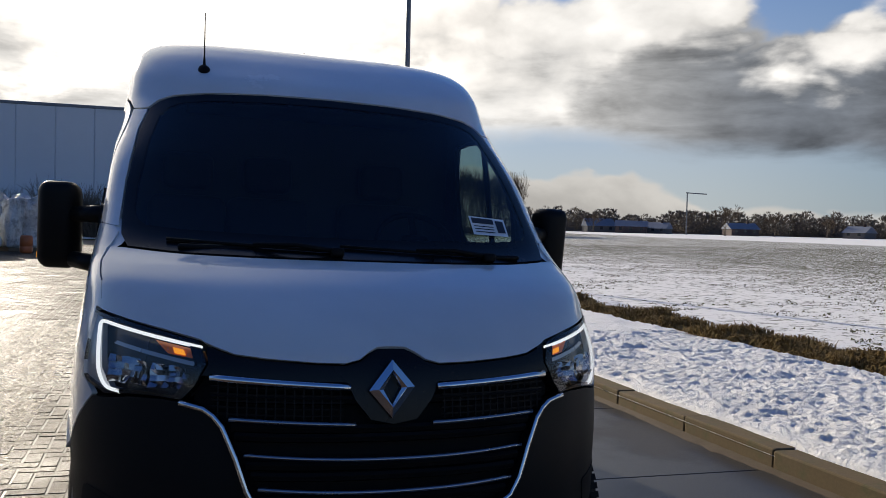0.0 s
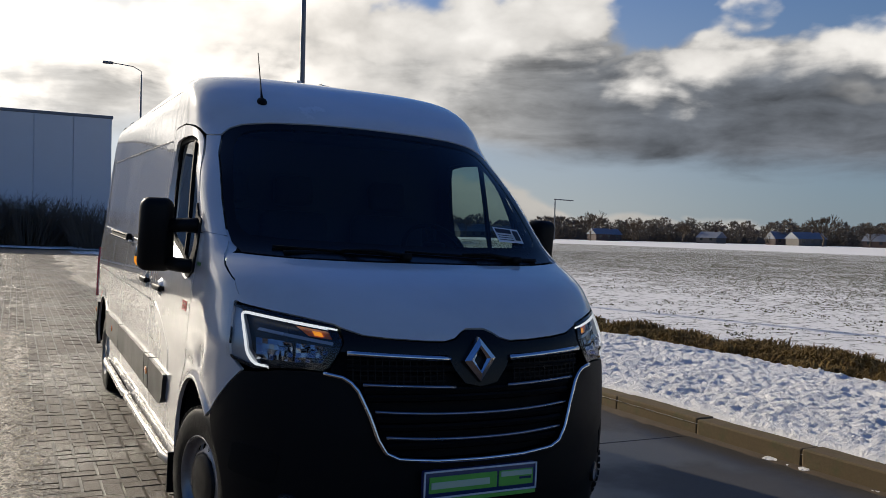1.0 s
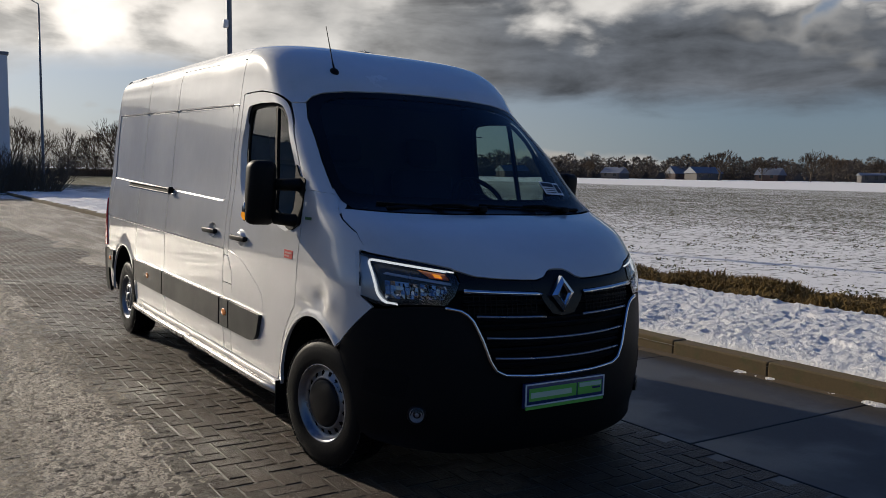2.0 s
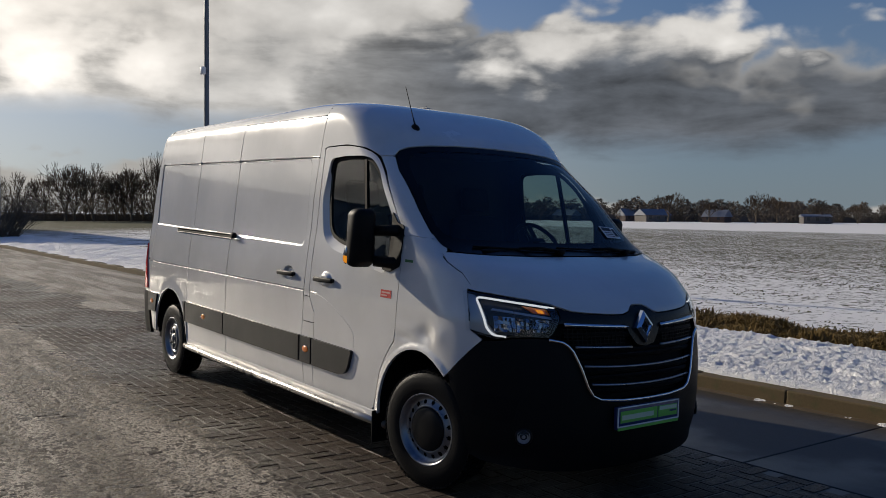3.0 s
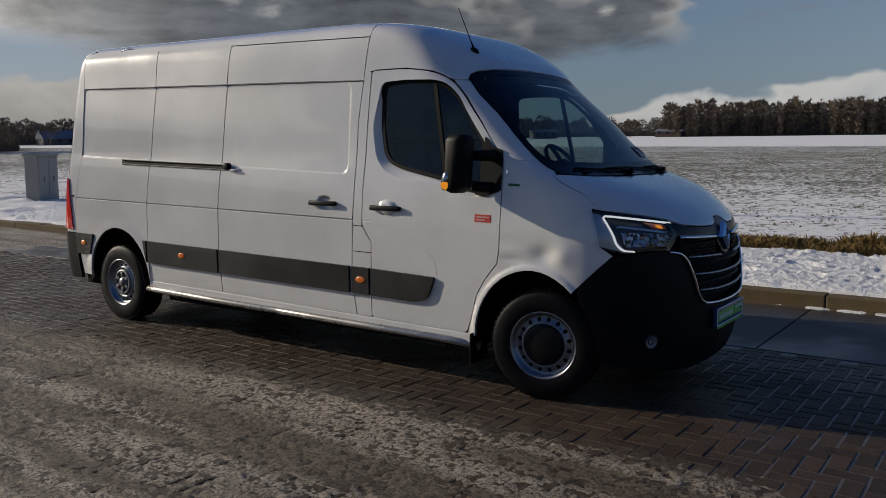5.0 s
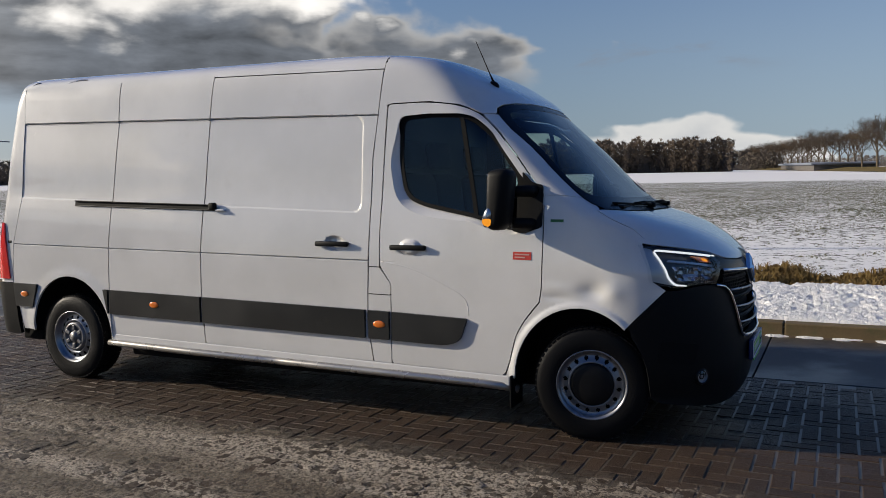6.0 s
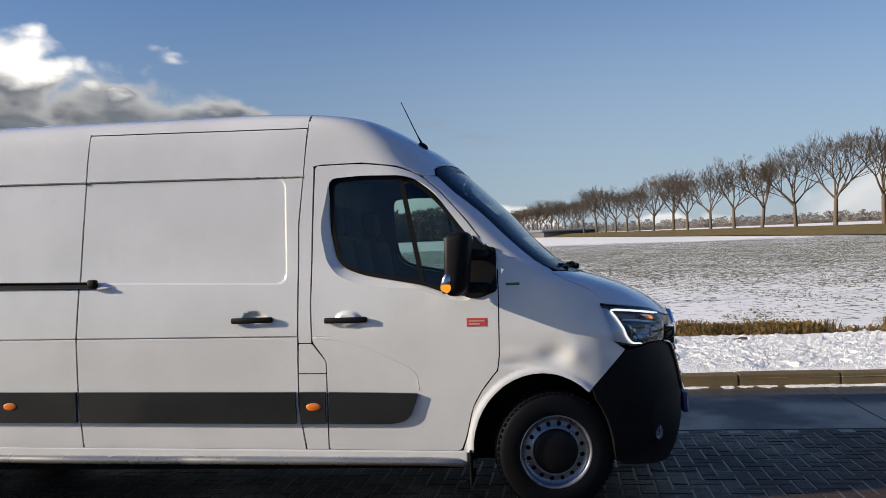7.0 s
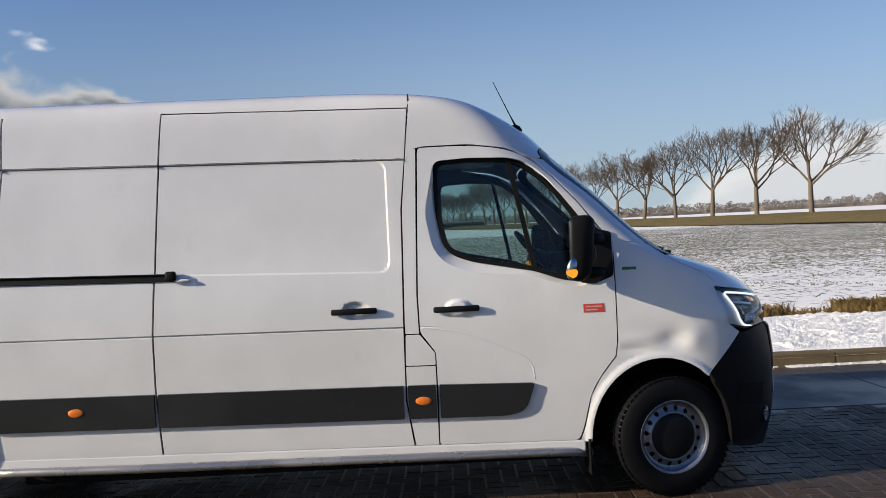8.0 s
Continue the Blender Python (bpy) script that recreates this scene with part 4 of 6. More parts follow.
# headlamps
def headlamp(sx):
    """A swept headlamp: dark housing, silver bezel, light guide, two reflectors, turn signal and clear lens."""
    place = lambda x, z: (sx * wrap_of_x(x, z), z)
    back = lambda d: (lambda u, z: wrap_map(u, z) + Vector((-sx * d * .6, d * .8, 0)))
    edge = [(wrap_of_y(y, z), z) for y, z in along([(-.332, .958), (-.318, 1.05), (-.262, 1.176)], .03, False)]
    edge += [(wrap_of_x(x, z), z) for x, z in along([(.905, 1.166), (.80, 1.150), (.70, 1.134), (.592, 1.113), (.572, 1.05), (.604, .985), (.640, .940), (.717, .944), (.796, .940), (.868, .926)], .03, False)]
    edge = [(sx * u, z) for u, z in edge]
    lamp = panel("headlamp", edge, back(.055), LAMP_DARK, van, step=(.03, .03), depth=0, label="swept headlamp with a white light guide under clear lens")
    rim = panel("lamp_rim", edge, wrap_map, GLOSS_BLACK, lamp, [[(u + (c[0] - u) * .10, z + (c[1] - z) * .10) for c in [(sx * .62, 1.04)] for u, z in edge]], off=-.001, depth=.055, step=(.03, .03))
    bezel = [(wrap_of_y(y, z), z) for y, z in along([(-.350, .965), (-.336, 1.05), (-.285, 1.168)], .03, False)]
    bezel += [(wrap_of_x(x, z), z) for x, z in along([(.900, 1.152), (.890, 1.0), (.86, .945), (.82, .944), (.84, .932)], .03, False)]
    panel("bezel", [(sx * u, z) for u, z in bezel], back(.014), LAMP_GREY, lamp, step=(.03, .03), depth=.02, label="silver bezel")
    guide = along(rounded([(.588, 1.096), (.75, 1.120), (.900, 1.143), (.901, 1.06), (.896, .985), (.872, .942), (.825, .938)], [0, .05, .02, .04, .03, .03, 0], 4), .02, False)
    part("light_guide", tube([back(.006)(*place(x, z)) for x, z in guide], .0062, 6), DAY_LIGHT, lamp, "bright white daytime light guide", True)
    # the wide reflector: chrome facets, each tilted its own way
    rng = random.Random(41)
    for x0, x1, dip in ((.752, .868, .030), (.634, .742, .030)):
        bm = bmesh.new()
        nx, nz = 7, 4
        for i in range(nx):
            for j in range(nz):
                quad = []
                lean_x, lean_z = rng.uniform(-.016, .016), rng.uniform(-.014, .014)
                for di, dj in ((0, 0), (1, 0), (1, 1), (0, 1)):
                    u, v = (i + di) / nx, (j + dj) / nz
                    x = x0 + (x1 - x0) * u
                    z = .962 + .025 * (.87 - x) + v * (.062 + .10 * (x - .634))
                    deep = .012 + dip * (1 - (2 * u - 1) ** 2) * (1 - .5 * (2 * v - 1) ** 2) + lean_x * (di - .5) + lean_z * (dj - .5)
                    quad.append(bm.verts.new(back(deep)(*place(x, z))))
                bm.faces.new(quad)
        part("reflector", bm, REFLECTOR, lamp, "faceted chrome reflector")
    signal = [place(x, z) for x, z in along([(.592, 1.082), (.740, 1.104), (.700, 1.068), (.580, 1.055)], .03)]
    panel("turn_signal", signal, back(.03), AMBER, lamp, step=(.03, .02), depth=.01, label="amber turn signal")
    glow_at = [place(x, z) for x, z in along([(.652, 1.084), (.684, 1.089), (.678, 1.072), (.646, 1.068)], .02)]
    panel("bulb", glow_at, back(.024), TURN_LIGHT, lamp, step=(.03, .02), depth=.004, label="lit amber bulb")
    sill = [place(x, z) for x, z in along([(.60, 1.045), (.86, 1.085), (.87, 1.075), (.60, 1.032)], .03)]
    panel("inner_blade", sill, back(.035), LAMP_GREY, lamp, step=(.03, .02), depth=.01)
    cover = panel("lens", edge, wrap_map, LENS, lamp, step=(.03, .03), off=.001, depth=0)
    cover.visible_shadow = False


for sx in (-1, 1):
    headlamp(sx)


# wheels
def wheel(where, sx, front):
    """Tyre with tread blocks, a pierced steel rim and a hub cap; the outside faces sx."""
    w = part("wheel", lathe([(.205, -.105), (.235, -.112), (.300, -.110), (.328, -.096), (.337, -.085), (.337, .085), (.328, .096), (.300, .110), (.250, .113), (.214, .106), (.205, .095)], 56), TYRE, van,
             "muddy black tyre on a silver steel rim", True)
    w.matrix_local = where
    bm = bmesh.new()
    for k in range(60):
        a = 2 * math.pi * k / 60
        for x0, x1, d in ((-.098, -.055, 0), (-.045, -.004, .5), (.004, .045, 0), (.055, .098, .5)):
            m = pose(0, 0, 0, math.degrees(a + d * .1))
            add_box(bm, (x0, -.0125, .330), (x1, .0125, .3445 if abs(x0 + x1) < .1 else .339), 0, m)
    part("tread", bm, TYRE, w)
    hole = lambda i, k: (i in (5, 6) and k % 8 in (2, 3, 4)) or (i in (4, 7) and k % 8 == 3)
    bm = lathe([(.206, .096), (.212, .106), (.203, .108), (.193, .080), (.174, .064), (.168, .066), (.159, .070), (.150, .074), (.144, .078), (.138, .084), (.128, .084), (.120, .055), (.0005, .050)], 128, hole)
    if sx < 0:
        bmesh.ops.transform(bm, matrix=Matrix.Diagonal((-1, 1, 1, 1)), verts=bm.verts)
    part("rim", bm, STEEL, w, "pierced silver steel rim", True)
    bm = lathe([(.20, sx * .035), (.0005, sx * .035)], 32)
    part("brake_drum", bm, INNER, w)
    if front:
        bm = lathe([(.128, sx * .080), (.126, sx * .090), (.112, sx * .096), (.050, sx * .099), (.0005, sx * .100)], 40)
        part("hub_cap", bm, HUB_BLACK, w, "plain black hub cap", True)
    else:
        bm = lathe([(.126, sx * .065), (.112, sx * .092), (.095, sx * .098), (.088, sx * .080), (.045, sx * .078), (.040, sx * .102), (.0005, sx * .104)], 40)
        cap = part("hub_cap", bm, HUB_GREY, w, "dirty silver hub", True)
        for k in range(6):
            part("hub_rib", box((min(sx * .075, sx * .102), -.016, .050), (max(sx * .075, sx * .102), .016, .095), .006, pose(0, 0, 0, 60 * k)), HUB_GREY, cap)


for sx in (-1, 1):
    wheel(pose(sx * .870, .014, .338, 0, 0, 11), sx, True)
    wheel(pose(sx * .865, 4.315, .340), sx, False)
    # arch liners and mud flap
    for cy, cz, r0 in ((.045, .345, .43), (4.285, .36, .455)):
        bm = bmesh.new()
        ring = []
        for k in range(21):
            y, z = cy + r0 * math.cos(math.pi * k / 20), cz + (r0 + .035) * math.sin(math.pi * k / 20)
            ring.append([bm.verts.new((sx * x, y, z)) for x in (half_width(y, z) - .03, .60)])
        for a, b in zip(ring, ring[1:]):
            bm.faces.new((a[0], a[1], b[1], b[0]))
        bm.faces.new([r[1] for r in ring])
        part("arch_liner", bm, SEAL, van)
    part("mud_flap", box((sx * .93 - .10, .478, .16), (sx * .93 + .05 if sx > 0 else sx * .93 + .10, .490, .36), .004), SEAL, van)
    # sill tube with its bent ends
    pts = [(sx * .93, .470, .262), (sx * .985, .55, .285), (sx * 1.020, .68, .300), (sx * 1.022, 1.5, .308), (sx * 1.026, 2.18, .316), (sx * 1.006, 2.26, .313), (sx * 1.028, 2.34, .318), (sx * 1.022, 3.0, .322),
           (sx * 1.02, 3.72, .334), (sx * 1.0, 3.86, .330), (sx * .93, 3.93, .31)]
    part("sill_tube", tube(pts, .025, 12), TUBE, van, "dented light metal side tube", True)
    bm = box((min(sx * .90, sx * .992), .50, .278), (max(sx * .90, sx * .992), 3.86, .3465), .010)
    for v in bm.verts:
        v.co.z += RAKE * v.co.y
    part("sill", bm, PAINT, van)

# sliding door rail
rail = [(2.790, 1.323), (4.225, 1.341), (4.225, 1.385), (2.790, 1.367)]
rail_ob = panel("door_rail", along(rail, .1), side_map(-1), SEAL, van, off=.004, depth=.02, step=(.2, .1), label="black sliding door rail")
for dz in (.003, .040):
    part("rail_lip", tube([(-half_width(y, 1.34) - .008, y, 1.3245 + .0125 * (y - 2.79) + dz + RAKE * y) for y in (2.80, 3.2, 3.7, 4.22)], .005, 5), BLACK_PLASTIC, rail_ob)
part("rail_end", box((-1.005, 2.775, 1.371), (-.965, 2.835, 1.425), .012), SEAL, van, "", True)
part("rail_catch", box((-.996, 2.695, 1.362), (-.975, 2.775, 1.378), .006, pose(0, 0, 0)), PAINT, van, "", True)

# aerial
at = wrap_map(-wrap_of_x(.560, 2.172), 2.172)
bm = bmesh.new()
bmesh.ops.create_uvsphere(bm, u_segments=16, v_segments=8, radius=1)
bmesh.ops.transform(bm, matrix=Matrix.Translation(at) @ pose(0, 0, 0, 35) @ Matrix.Diagonal((.028, .036, .022, 1)), verts=bm.verts)
aerial = part("aerial", bm, SEAL, van, "black roof aerial", True)
tip = Vector((-.560, .895, 2.478))
part("aerial_rod", tube([at + Vector((0, .002, .01)), at.lerp(tip, .25), tip], [.008, .004, .0025], 6), SEAL, aerial, "", True)


# loose wire hooks left along the roof edge
for y0, lean in ((4.83, .05), (4.40, .16)):
    z0 = 2.31 + RAKE * y0
    x0 = half_width(y0, 2.31)
    part("roof_hook", tube([(-x0 + .01, y0, z0 - .01), (-x0 + .02, y0 - .02, z0 + .025), (-x0 + .03, y0 - .04 - lean * .5, z0 + .045), (-x0 + .03, y0 - .05 - lean, z0 + .040)], .004, 5), SATIN, van, "", True)


# door mirrors
def door_mirror(sx):
    """A tall mirror head with a tapered foot, on two thick arms."""
    bm = bmesh.new()
    add_box(bm, (-.086, -.080, -.180), (.086, .060, .180), .046, None, 4)
    for v in bm.verts:
        v.co.x *= 1 - .10 * smooth(.02, .20, v.co.z)
        v.co.y += .03 * smooth(0, .1, abs(v.co.x)) ** 2 + .055 * smooth(-.06, -.20, v.co.z) * smooth(.06, -.08, v.co.y)
    head = part("door_mirror", bm, BLACK_PLASTIC, van, "large black two-armed door mirror", True)
    head.matrix_local = pose(sx * 1.126, .492, 1.436, 0, 0, sx * 8)
    part("mirror_glass", box((-.072, .056, -.06), (.072, .064, .150), .004), MIRROR, head)
    part("wide_glass", box((-.072, .056, -.155), (.072, .064, -.075), .004), MIRROR, head)
    for name, mat, label, lo, hi, grow_by in (("repeater", REFLECTOR, "clear leaf-shaped turn repeater", -.165, -.045, 0.0), ("amber_lamp", TURN_LIGHT, "glowing amber repeater", -.158, -.095, .003)):
        bm = bmesh.new()
        bmesh.ops.create_uvsphere(bm, u_segments=16, v_segments=10, radius=1)
        m = Matrix.Translation((sx * .078, .058, (lo + hi) / 2)) @ pose(0, 0, 0, 14) @ Matrix.Diagonal((.018 + grow_by, .030 + grow_by, (hi - lo) / 2, 1))
        bmesh.ops.transform(bm, matrix=m, verts=bm.verts)
        shell = part(name, bm, mat, head if name == "repeater" else shell, label, True)
    for z0, z1, r in ((1.484, 1.486, .036), (1.296, 1.288, .036)):
        part("mirror_arm", tube([(sx * .93, .350, z1), (sx * .99, .375, z1), (sx * 1.06, .455, z0)], [r * 1.1, r, r * .95], 12), BLACK_PLASTIC, van, "", True)
    foot = rounded([(.296, 1.515), (.365, 1.530), (.430, 1.600), (.420, 1.50), (.385, 1.43), (.385, 1.36), (.490, 1.236), (.410, 1.222), (.296, 1.265)], .02)
    panel("mirror_foot", along(foot), side_map(sx), BLACK_PLASTIC, van, off=.009, depth=.05, step=(.05, .05))


for sx in (-1, 1):
    door_mirror(sx)

# cab interior
part("bulkhead", box((-.88, 1.42, .40), (.88, 1.46, 2.20), .01), CABIN, van)
part("cab_floor", box((-.58, -.05, .50), (.58, 1.42, .56), .01), CABIN, van)
part("cab_ceiling", box((-.62, .86, 2.06), (.62, 1.42, 2.09), .01), CABIN, van)
part("underbody", box((-.57, -.55, .20), (.57, 5.05, .40), .03), INNER, van)
part("underbody", box((-.88, .56, .22), (.88, 3.76, .40), .02), INNER, van)
part("underbody", box((-.86, 4.80, .26), (.86, 5.05, .40), .02), INNER, van)
part("firewall", box((-.86, -.02, .86), (.86, .03, 1.30), .01), CABIN, van)
bm = bmesh.new()
dash = [(-.02, 1.16), (.02, 1.33), (.20, 1.345), (.42, 1.32), (.52, 1.26), (.55, 1.14), (.48, .98), (.40, .84), (.02, .84)]
ends = [[bm.verts.new((x, y, z)) for y, z in dash] for x in (-.86, .86)]
for k in range(len(dash)):
    bm.faces.new((ends[0][k], ends[0][k - 1], ends[1][k - 1], ends[1][k]))
bm.faces.new(ends[0])
bm.faces.new(ends[1][::-1])
bmesh.ops.bevel(bm, geom=bm.edges[:], offset=.025, segments=2, affect="EDGES")
part("dashboard", bm, CABIN, van, "dark plastic dashboard", True)
part("instrument_hood", box((.27, .24, 1.30), (.66, .50, 1.40), .04), CABIN, van, "", True)
bm = bmesh.new()
ring = [(.195 * math.cos(a), 0, .195 * math.sin(a)) for a in (2 * math.pi * k / 32 for k in range(33))]
add_tube(bm, ring, .016, 8, False)
add_box(bm, (-.075, -.03, -.06), (.075, .03, .06), .025)
for a in (0, 180, 270):
    add_box(bm, (.06, -.012, -.018), (.19, .012, .018), .006, pose(0, 0, 0, 0, a))
bmesh.ops.transform(bm, matrix=pose(.46, .60, 1.40, -38), verts=bm.verts)
part("steering_wheel", bm, SEAL, van, "black steering wheel", True)
part("steering_column", tube([(.46, .40, 1.28), (.46, .585, 1.388)], .05, 10), CABIN, van, "", True)
for x, wide in ((.46, .25), (-.18, .22), (-.60, .20)):
    seat = part("seat", box((x - wide, .78, .92), (x + wide, 1.30, 1.08), .05, None, 3), CLOTH, van, "dark cloth cab seat", True)
    part("backrest", box((x - wide, -.07, 0), (x + wide, .07, .60), .06, pose(0, 1.26, 1.02, -8), 3), CLOTH, seat, "", True)
    part("headrest", box((x - .13, -.05, .63), (x + .13, .05, .83), .045, pose(0, 1.26, 1.02, -8), 3), CLOTH, seat, "", True)
    part("seat_base", box((x - wide + .03, .85, .55), (x + wide - .03, 1.25, .93), .02), CABIN, seat)


# ---- ground and paving ----
def field_ground(n):
    at = n.add("ShaderNodeTexCoord").outputs["Object"]
    x, y, _ = n.add("ShaderNodeSeparateXYZ", Vector=at).outputs
    rows = n.add("ShaderNodeMapping", Vector=at, Scale=(0.8, 1.0, 1.0)).outputs[0]
    fine, mid, broad = n.noise(rows, 4.2, 10.0, 0.76), n.noise(at, 0.35, 5.0), n.noise(at, 0.03, 3.0)
    grass = n.mix(n.noise(at, 9.0, 4.0), (0.050, 0.056, 0.024), (0.13, 0.118, 0.062))
    edge = n.span(x, 9.0, 34.0, 0.08, -0.01)
    far = n.span(n.math("ADD", x, n.math("MULTIPLY", broad, 40.0)), 115.0, 150.0, 0.0, 0.5)
    level = n.math("ADD", n.math("ADD", n.math("MULTIPLY", mid, 0.18), n.math("MULTIPLY", fine, 1.05)), n.math("SUBTRACT", n.math("ADD", edge, far), n.span(n.math("SUBTRACT", y, n.math("MULTIPLY", x, 1.4)), 40.0, 75.0, 0.0, 0.16)))
    snow = n.span(level, 0.58, 0.66)
    colour = n.mix(snow, grass, (0.86, 0.845, 0.815))
    return n.add("ShaderNodeBsdfPrincipled", Base_Color=colour, Roughness=0.8, Specular_IOR_Level=0.12, Normal=bump(n, fine, 0.7, 0.06)).outputs[0]


def snow_crust(n):
    at = n.add("ShaderNodeTexCoord").outputs["Object"]
    fine, mid = n.noise(at, 30.0, 8.0, 0.68), n.noise(at, 2.5, 5.0)
    colour = n.mix(n.span(mid, 0.35, 0.7), (0.86, 0.85, 0.825), (0.93, 0.92, 0.90))
    bits = n.span(n.noise(at, 14.0, 5.0, 0.7), 0.70, 0.76)
    colour = n.mix(n.math("MULTIPLY", bits, 0.5), colour, (0.20, 0.17, 0.11))
    return n.add("ShaderNodeBsdfPrincipled", Base_Color=colour, Roughness=0.55, Normal=bump(n, fine, 0.9, 0.05), Specular_IOR_Level=0.2).outputs[0]


def slush_mask(n, at):
    """Where slush and salt lie on the paving: beside the wheel tracks, away from the van."""
    x, y, _ = n.add("ShaderNodeSeparateXYZ", Vector=at).outputs
    wobble = n.math("MULTIPLY", n.math("SUBTRACT", n.noise(at, 0.55, 4.0), 0.5), 2.2)
    track = n.span(n.math("ADD", x, n.math("MULTIPLY", wobble, 0.2)), -0.42, -0.75)
    bits = n.span(n.noise(at, 22.0, 8.0, 0.75), 0.40, 0.58)
    patch = n.span(n.noise(at, 1.1, 6.0, 0.65), 0.36, 0.58)
    return n.math("MULTIPLY", track, n.math("MULTIPLY", bits, patch))


def paver(n):
    space = n.add("ShaderNodeNewGeometry").outputs["Position"]
    one = n.add("ShaderNodeNewGeometry").outputs["Random Per Island"]
    two = n.add("ShaderNodeObjectInfo").outputs["Random"]
    pick = n.math("FRACT", n.math("ADD", one, n.math("MULTIPLY", two, 7.31)))
    base = n.mix(pick, (0.032, 0.018, 0.010), (0.060, 0.037, 0.022))
    grit = n.noise(space, 75.0, 6.0, 0.7)
    base = n.mix(n.span(grit, 0.5, 0.8), base, (0.14, 0.110, 0.082))
    wet = n.span(n.noise(space, 0.7, 5.0), 0.40, 0.62)
    base = n.mix(n.math("MULTIPLY", wet, 0.4), base, (0.030, 0.020, 0.015))
    slush = slush_mask(n, space)
    base = n.mix(n.math("MULTIPLY", slush, 0.7), base, (0.17, 0.145, 0.115))
    rough = n.span(wet, 0.0, 1.0, 0.58, 0.40)
    return n.add("ShaderNodeBsdfPrincipled", Base_Color=base, Roughness=rough, Specular_IOR_Level=0.22, Normal=bump(n, n.math("ADD", grit, n.math("MULTIPLY", slush, 2.0)), 1.0, 0.011)).outputs[0]


def joint_sand(n):
    at = n.add("ShaderNodeNewGeometry").outputs["Position"]
    base = n.mix(n.noise(at, 60.0, 4.0), (0.045, 0.036, 0.027), (0.13, 0.108, 0.084))
    return n.add("ShaderNodeBsdfPrincipled", Base_Color=base, Roughness=0.34, Specular_IOR_Level=0.25).outputs[0]


def slab(n):
    at = n.add("ShaderNodeNewGeometry").outputs["Position"]
    wet = n.span(n.noise(at, 0.8, 5.0), 0.35, 0.6)
    base = n.mix(n.noise(at, 40.0, 5.0), (0.046, 0.044, 0.041), (0.080, 0.075, 0.066))
    base = n.mix(n.math("MULTIPLY", wet, 0.5), base, (0.026, 0.025, 0.024))
    stains = n.span(n.noise(at, 2.4, 6.0, 0.7), 0.60, 0.72)
    base = n.mix(n.math("MULTIPLY", stains, 0.3), base, (0.09, 0.082, 0.07))
    return n.add("ShaderNodeBsdfPrincipled", Base_Color=base, Roughness=n.span(wet, 0, 1, 0.55, 0.30), Specular_IOR_Level=0.20, Normal=bump(n, n.noise(at, 90.0, 4.0), 0.25, 0.003)).outputs[0]


FIELD, SNOW, PAVER, SAND, SLAB = (material(a, b) for a, b in (("snowy_field", field_ground), ("crusted_snow", snow_crust), ("wet_clay_paver", paver), ("joint_sand", joint_sand), ("wet_concrete_slab", slab)))
KERB_MAT = plain("weathered_kerb_concrete", (0.135, 0.098, 0.052), 0.85, shine=0.2, spread=0.4, grain=40.0, relief=0.5, dirt=((0.07, 0.08, 0.035), 0.55), big=2.5, random_piece=0.25)
DRY_GRASS = plain("dry_winter_grass", (0.19, 0.126, 0.046), 0.85, spread=0.6, grain=14.0, big=1.5, shine=0.08)
DIKE = plain("faded_dike_grass", (0.17, 0.125, 0.055), 0.9, spread=0.55, grain=1.6, big=0.22, dirt=((0.07, 0.085, 0.03), 0.8), shine=0.05, relief=0.8)
BARK = plain("grey_brown_bark", (0.135, 0.105, 0.075), 0.85, spread=0.3, grain=12.0, relief=0.4, shine=0.1)
TWIG = plain("bare_twigs", (0.085, 0.064, 0.046), 0.9, spread=0.3, grain=2.0, shine=0.05)
GROVE = plain("brown_bare_grove", (0.135, 0.106, 0.080), 0.9, spread=0.35, grain=1.0, big=0.15, shine=0.05)
# distance haze is put into this wood's base colour by paling it
HAZY = plain("haze_paled_wood", (0.21, 0.182, 0.158), 0.9, spread=0.3, grain=1.0, big=0.08, shine=0.05)
# mid-distance treelines: base colour lightened part way to stand for haze
THICKET = plain("hazed_bare_thicket", (0.150, 0.125, 0.100), 0.9, spread=0.4, grain=1.0, big=0.1, shine=0.05)
POLE = plain("galvanised_pole", (0.16, 0.165, 0.175), 0.5, metal=0.5, spread=0.15, grain=20.0)
SHED = plain("grey_metal_cladding", (0.56, 0.59, 0.62), 0.55, spread=0.06, grain=1.5, big=0.12)
SHED_DARK = plain("dark_cladding_joint", (0.16, 0.17, 0.19), 0.6)
ROOF_BLUE = plain("snowy_slate_roof", (0.16, 0.18, 0.22), 0.6, spread=0.3, grain=0.6, big=0.15)
WALL_PALE = plain("pale_house_wall", (0.10, 0.09, 0.083), 0.8, spread=0.2, grain=0.8, big=0.2)
WALL_BRICK = plain("red_brick_wall", (0.07, 0.045, 0.038), 0.8, spread=0.2, grain=0.8, big=0.2)
DARK_PANE = plain("dark_window", (0.03, 0.035, 0.04), 0.15)
ORANGE = plain("orange_plastic", (0.45, 0.11, 0.03), 0.45, spread=0.1)
COACH_WHITE = plain("white_vehicle_body", (0.72, 0.72, 0.72), 0.3, spread=0.06, coat=0.3)

KERB_X, SLAB_X = 4.04, 2.01


def flat_sheet(name, x0, x1, y0, y1, z, mat, label, category, nx=1, ny=1, lumps=None):
    bm = bmesh.new()
    grid = [[bm.verts.new((x0 + (x1 - x0) * i / nx, y0 + (y1 - y0) * j / ny, 0)) for i in range(nx + 1)] for j in range(ny + 1)]
    for row in grid:
        for v in row:
            v.co.z = z + (lumps(v.co.x, v.co.y) if lumps else 0)
    for a, b in zip(grid, grid[1:]):
        for i in range(nx):
            bm.faces.new((a[i], a[i + 1], b[i + 1], b[i]))
    return tagged(part(name, bm, mat, None, label, True), "", category, "", "structure")


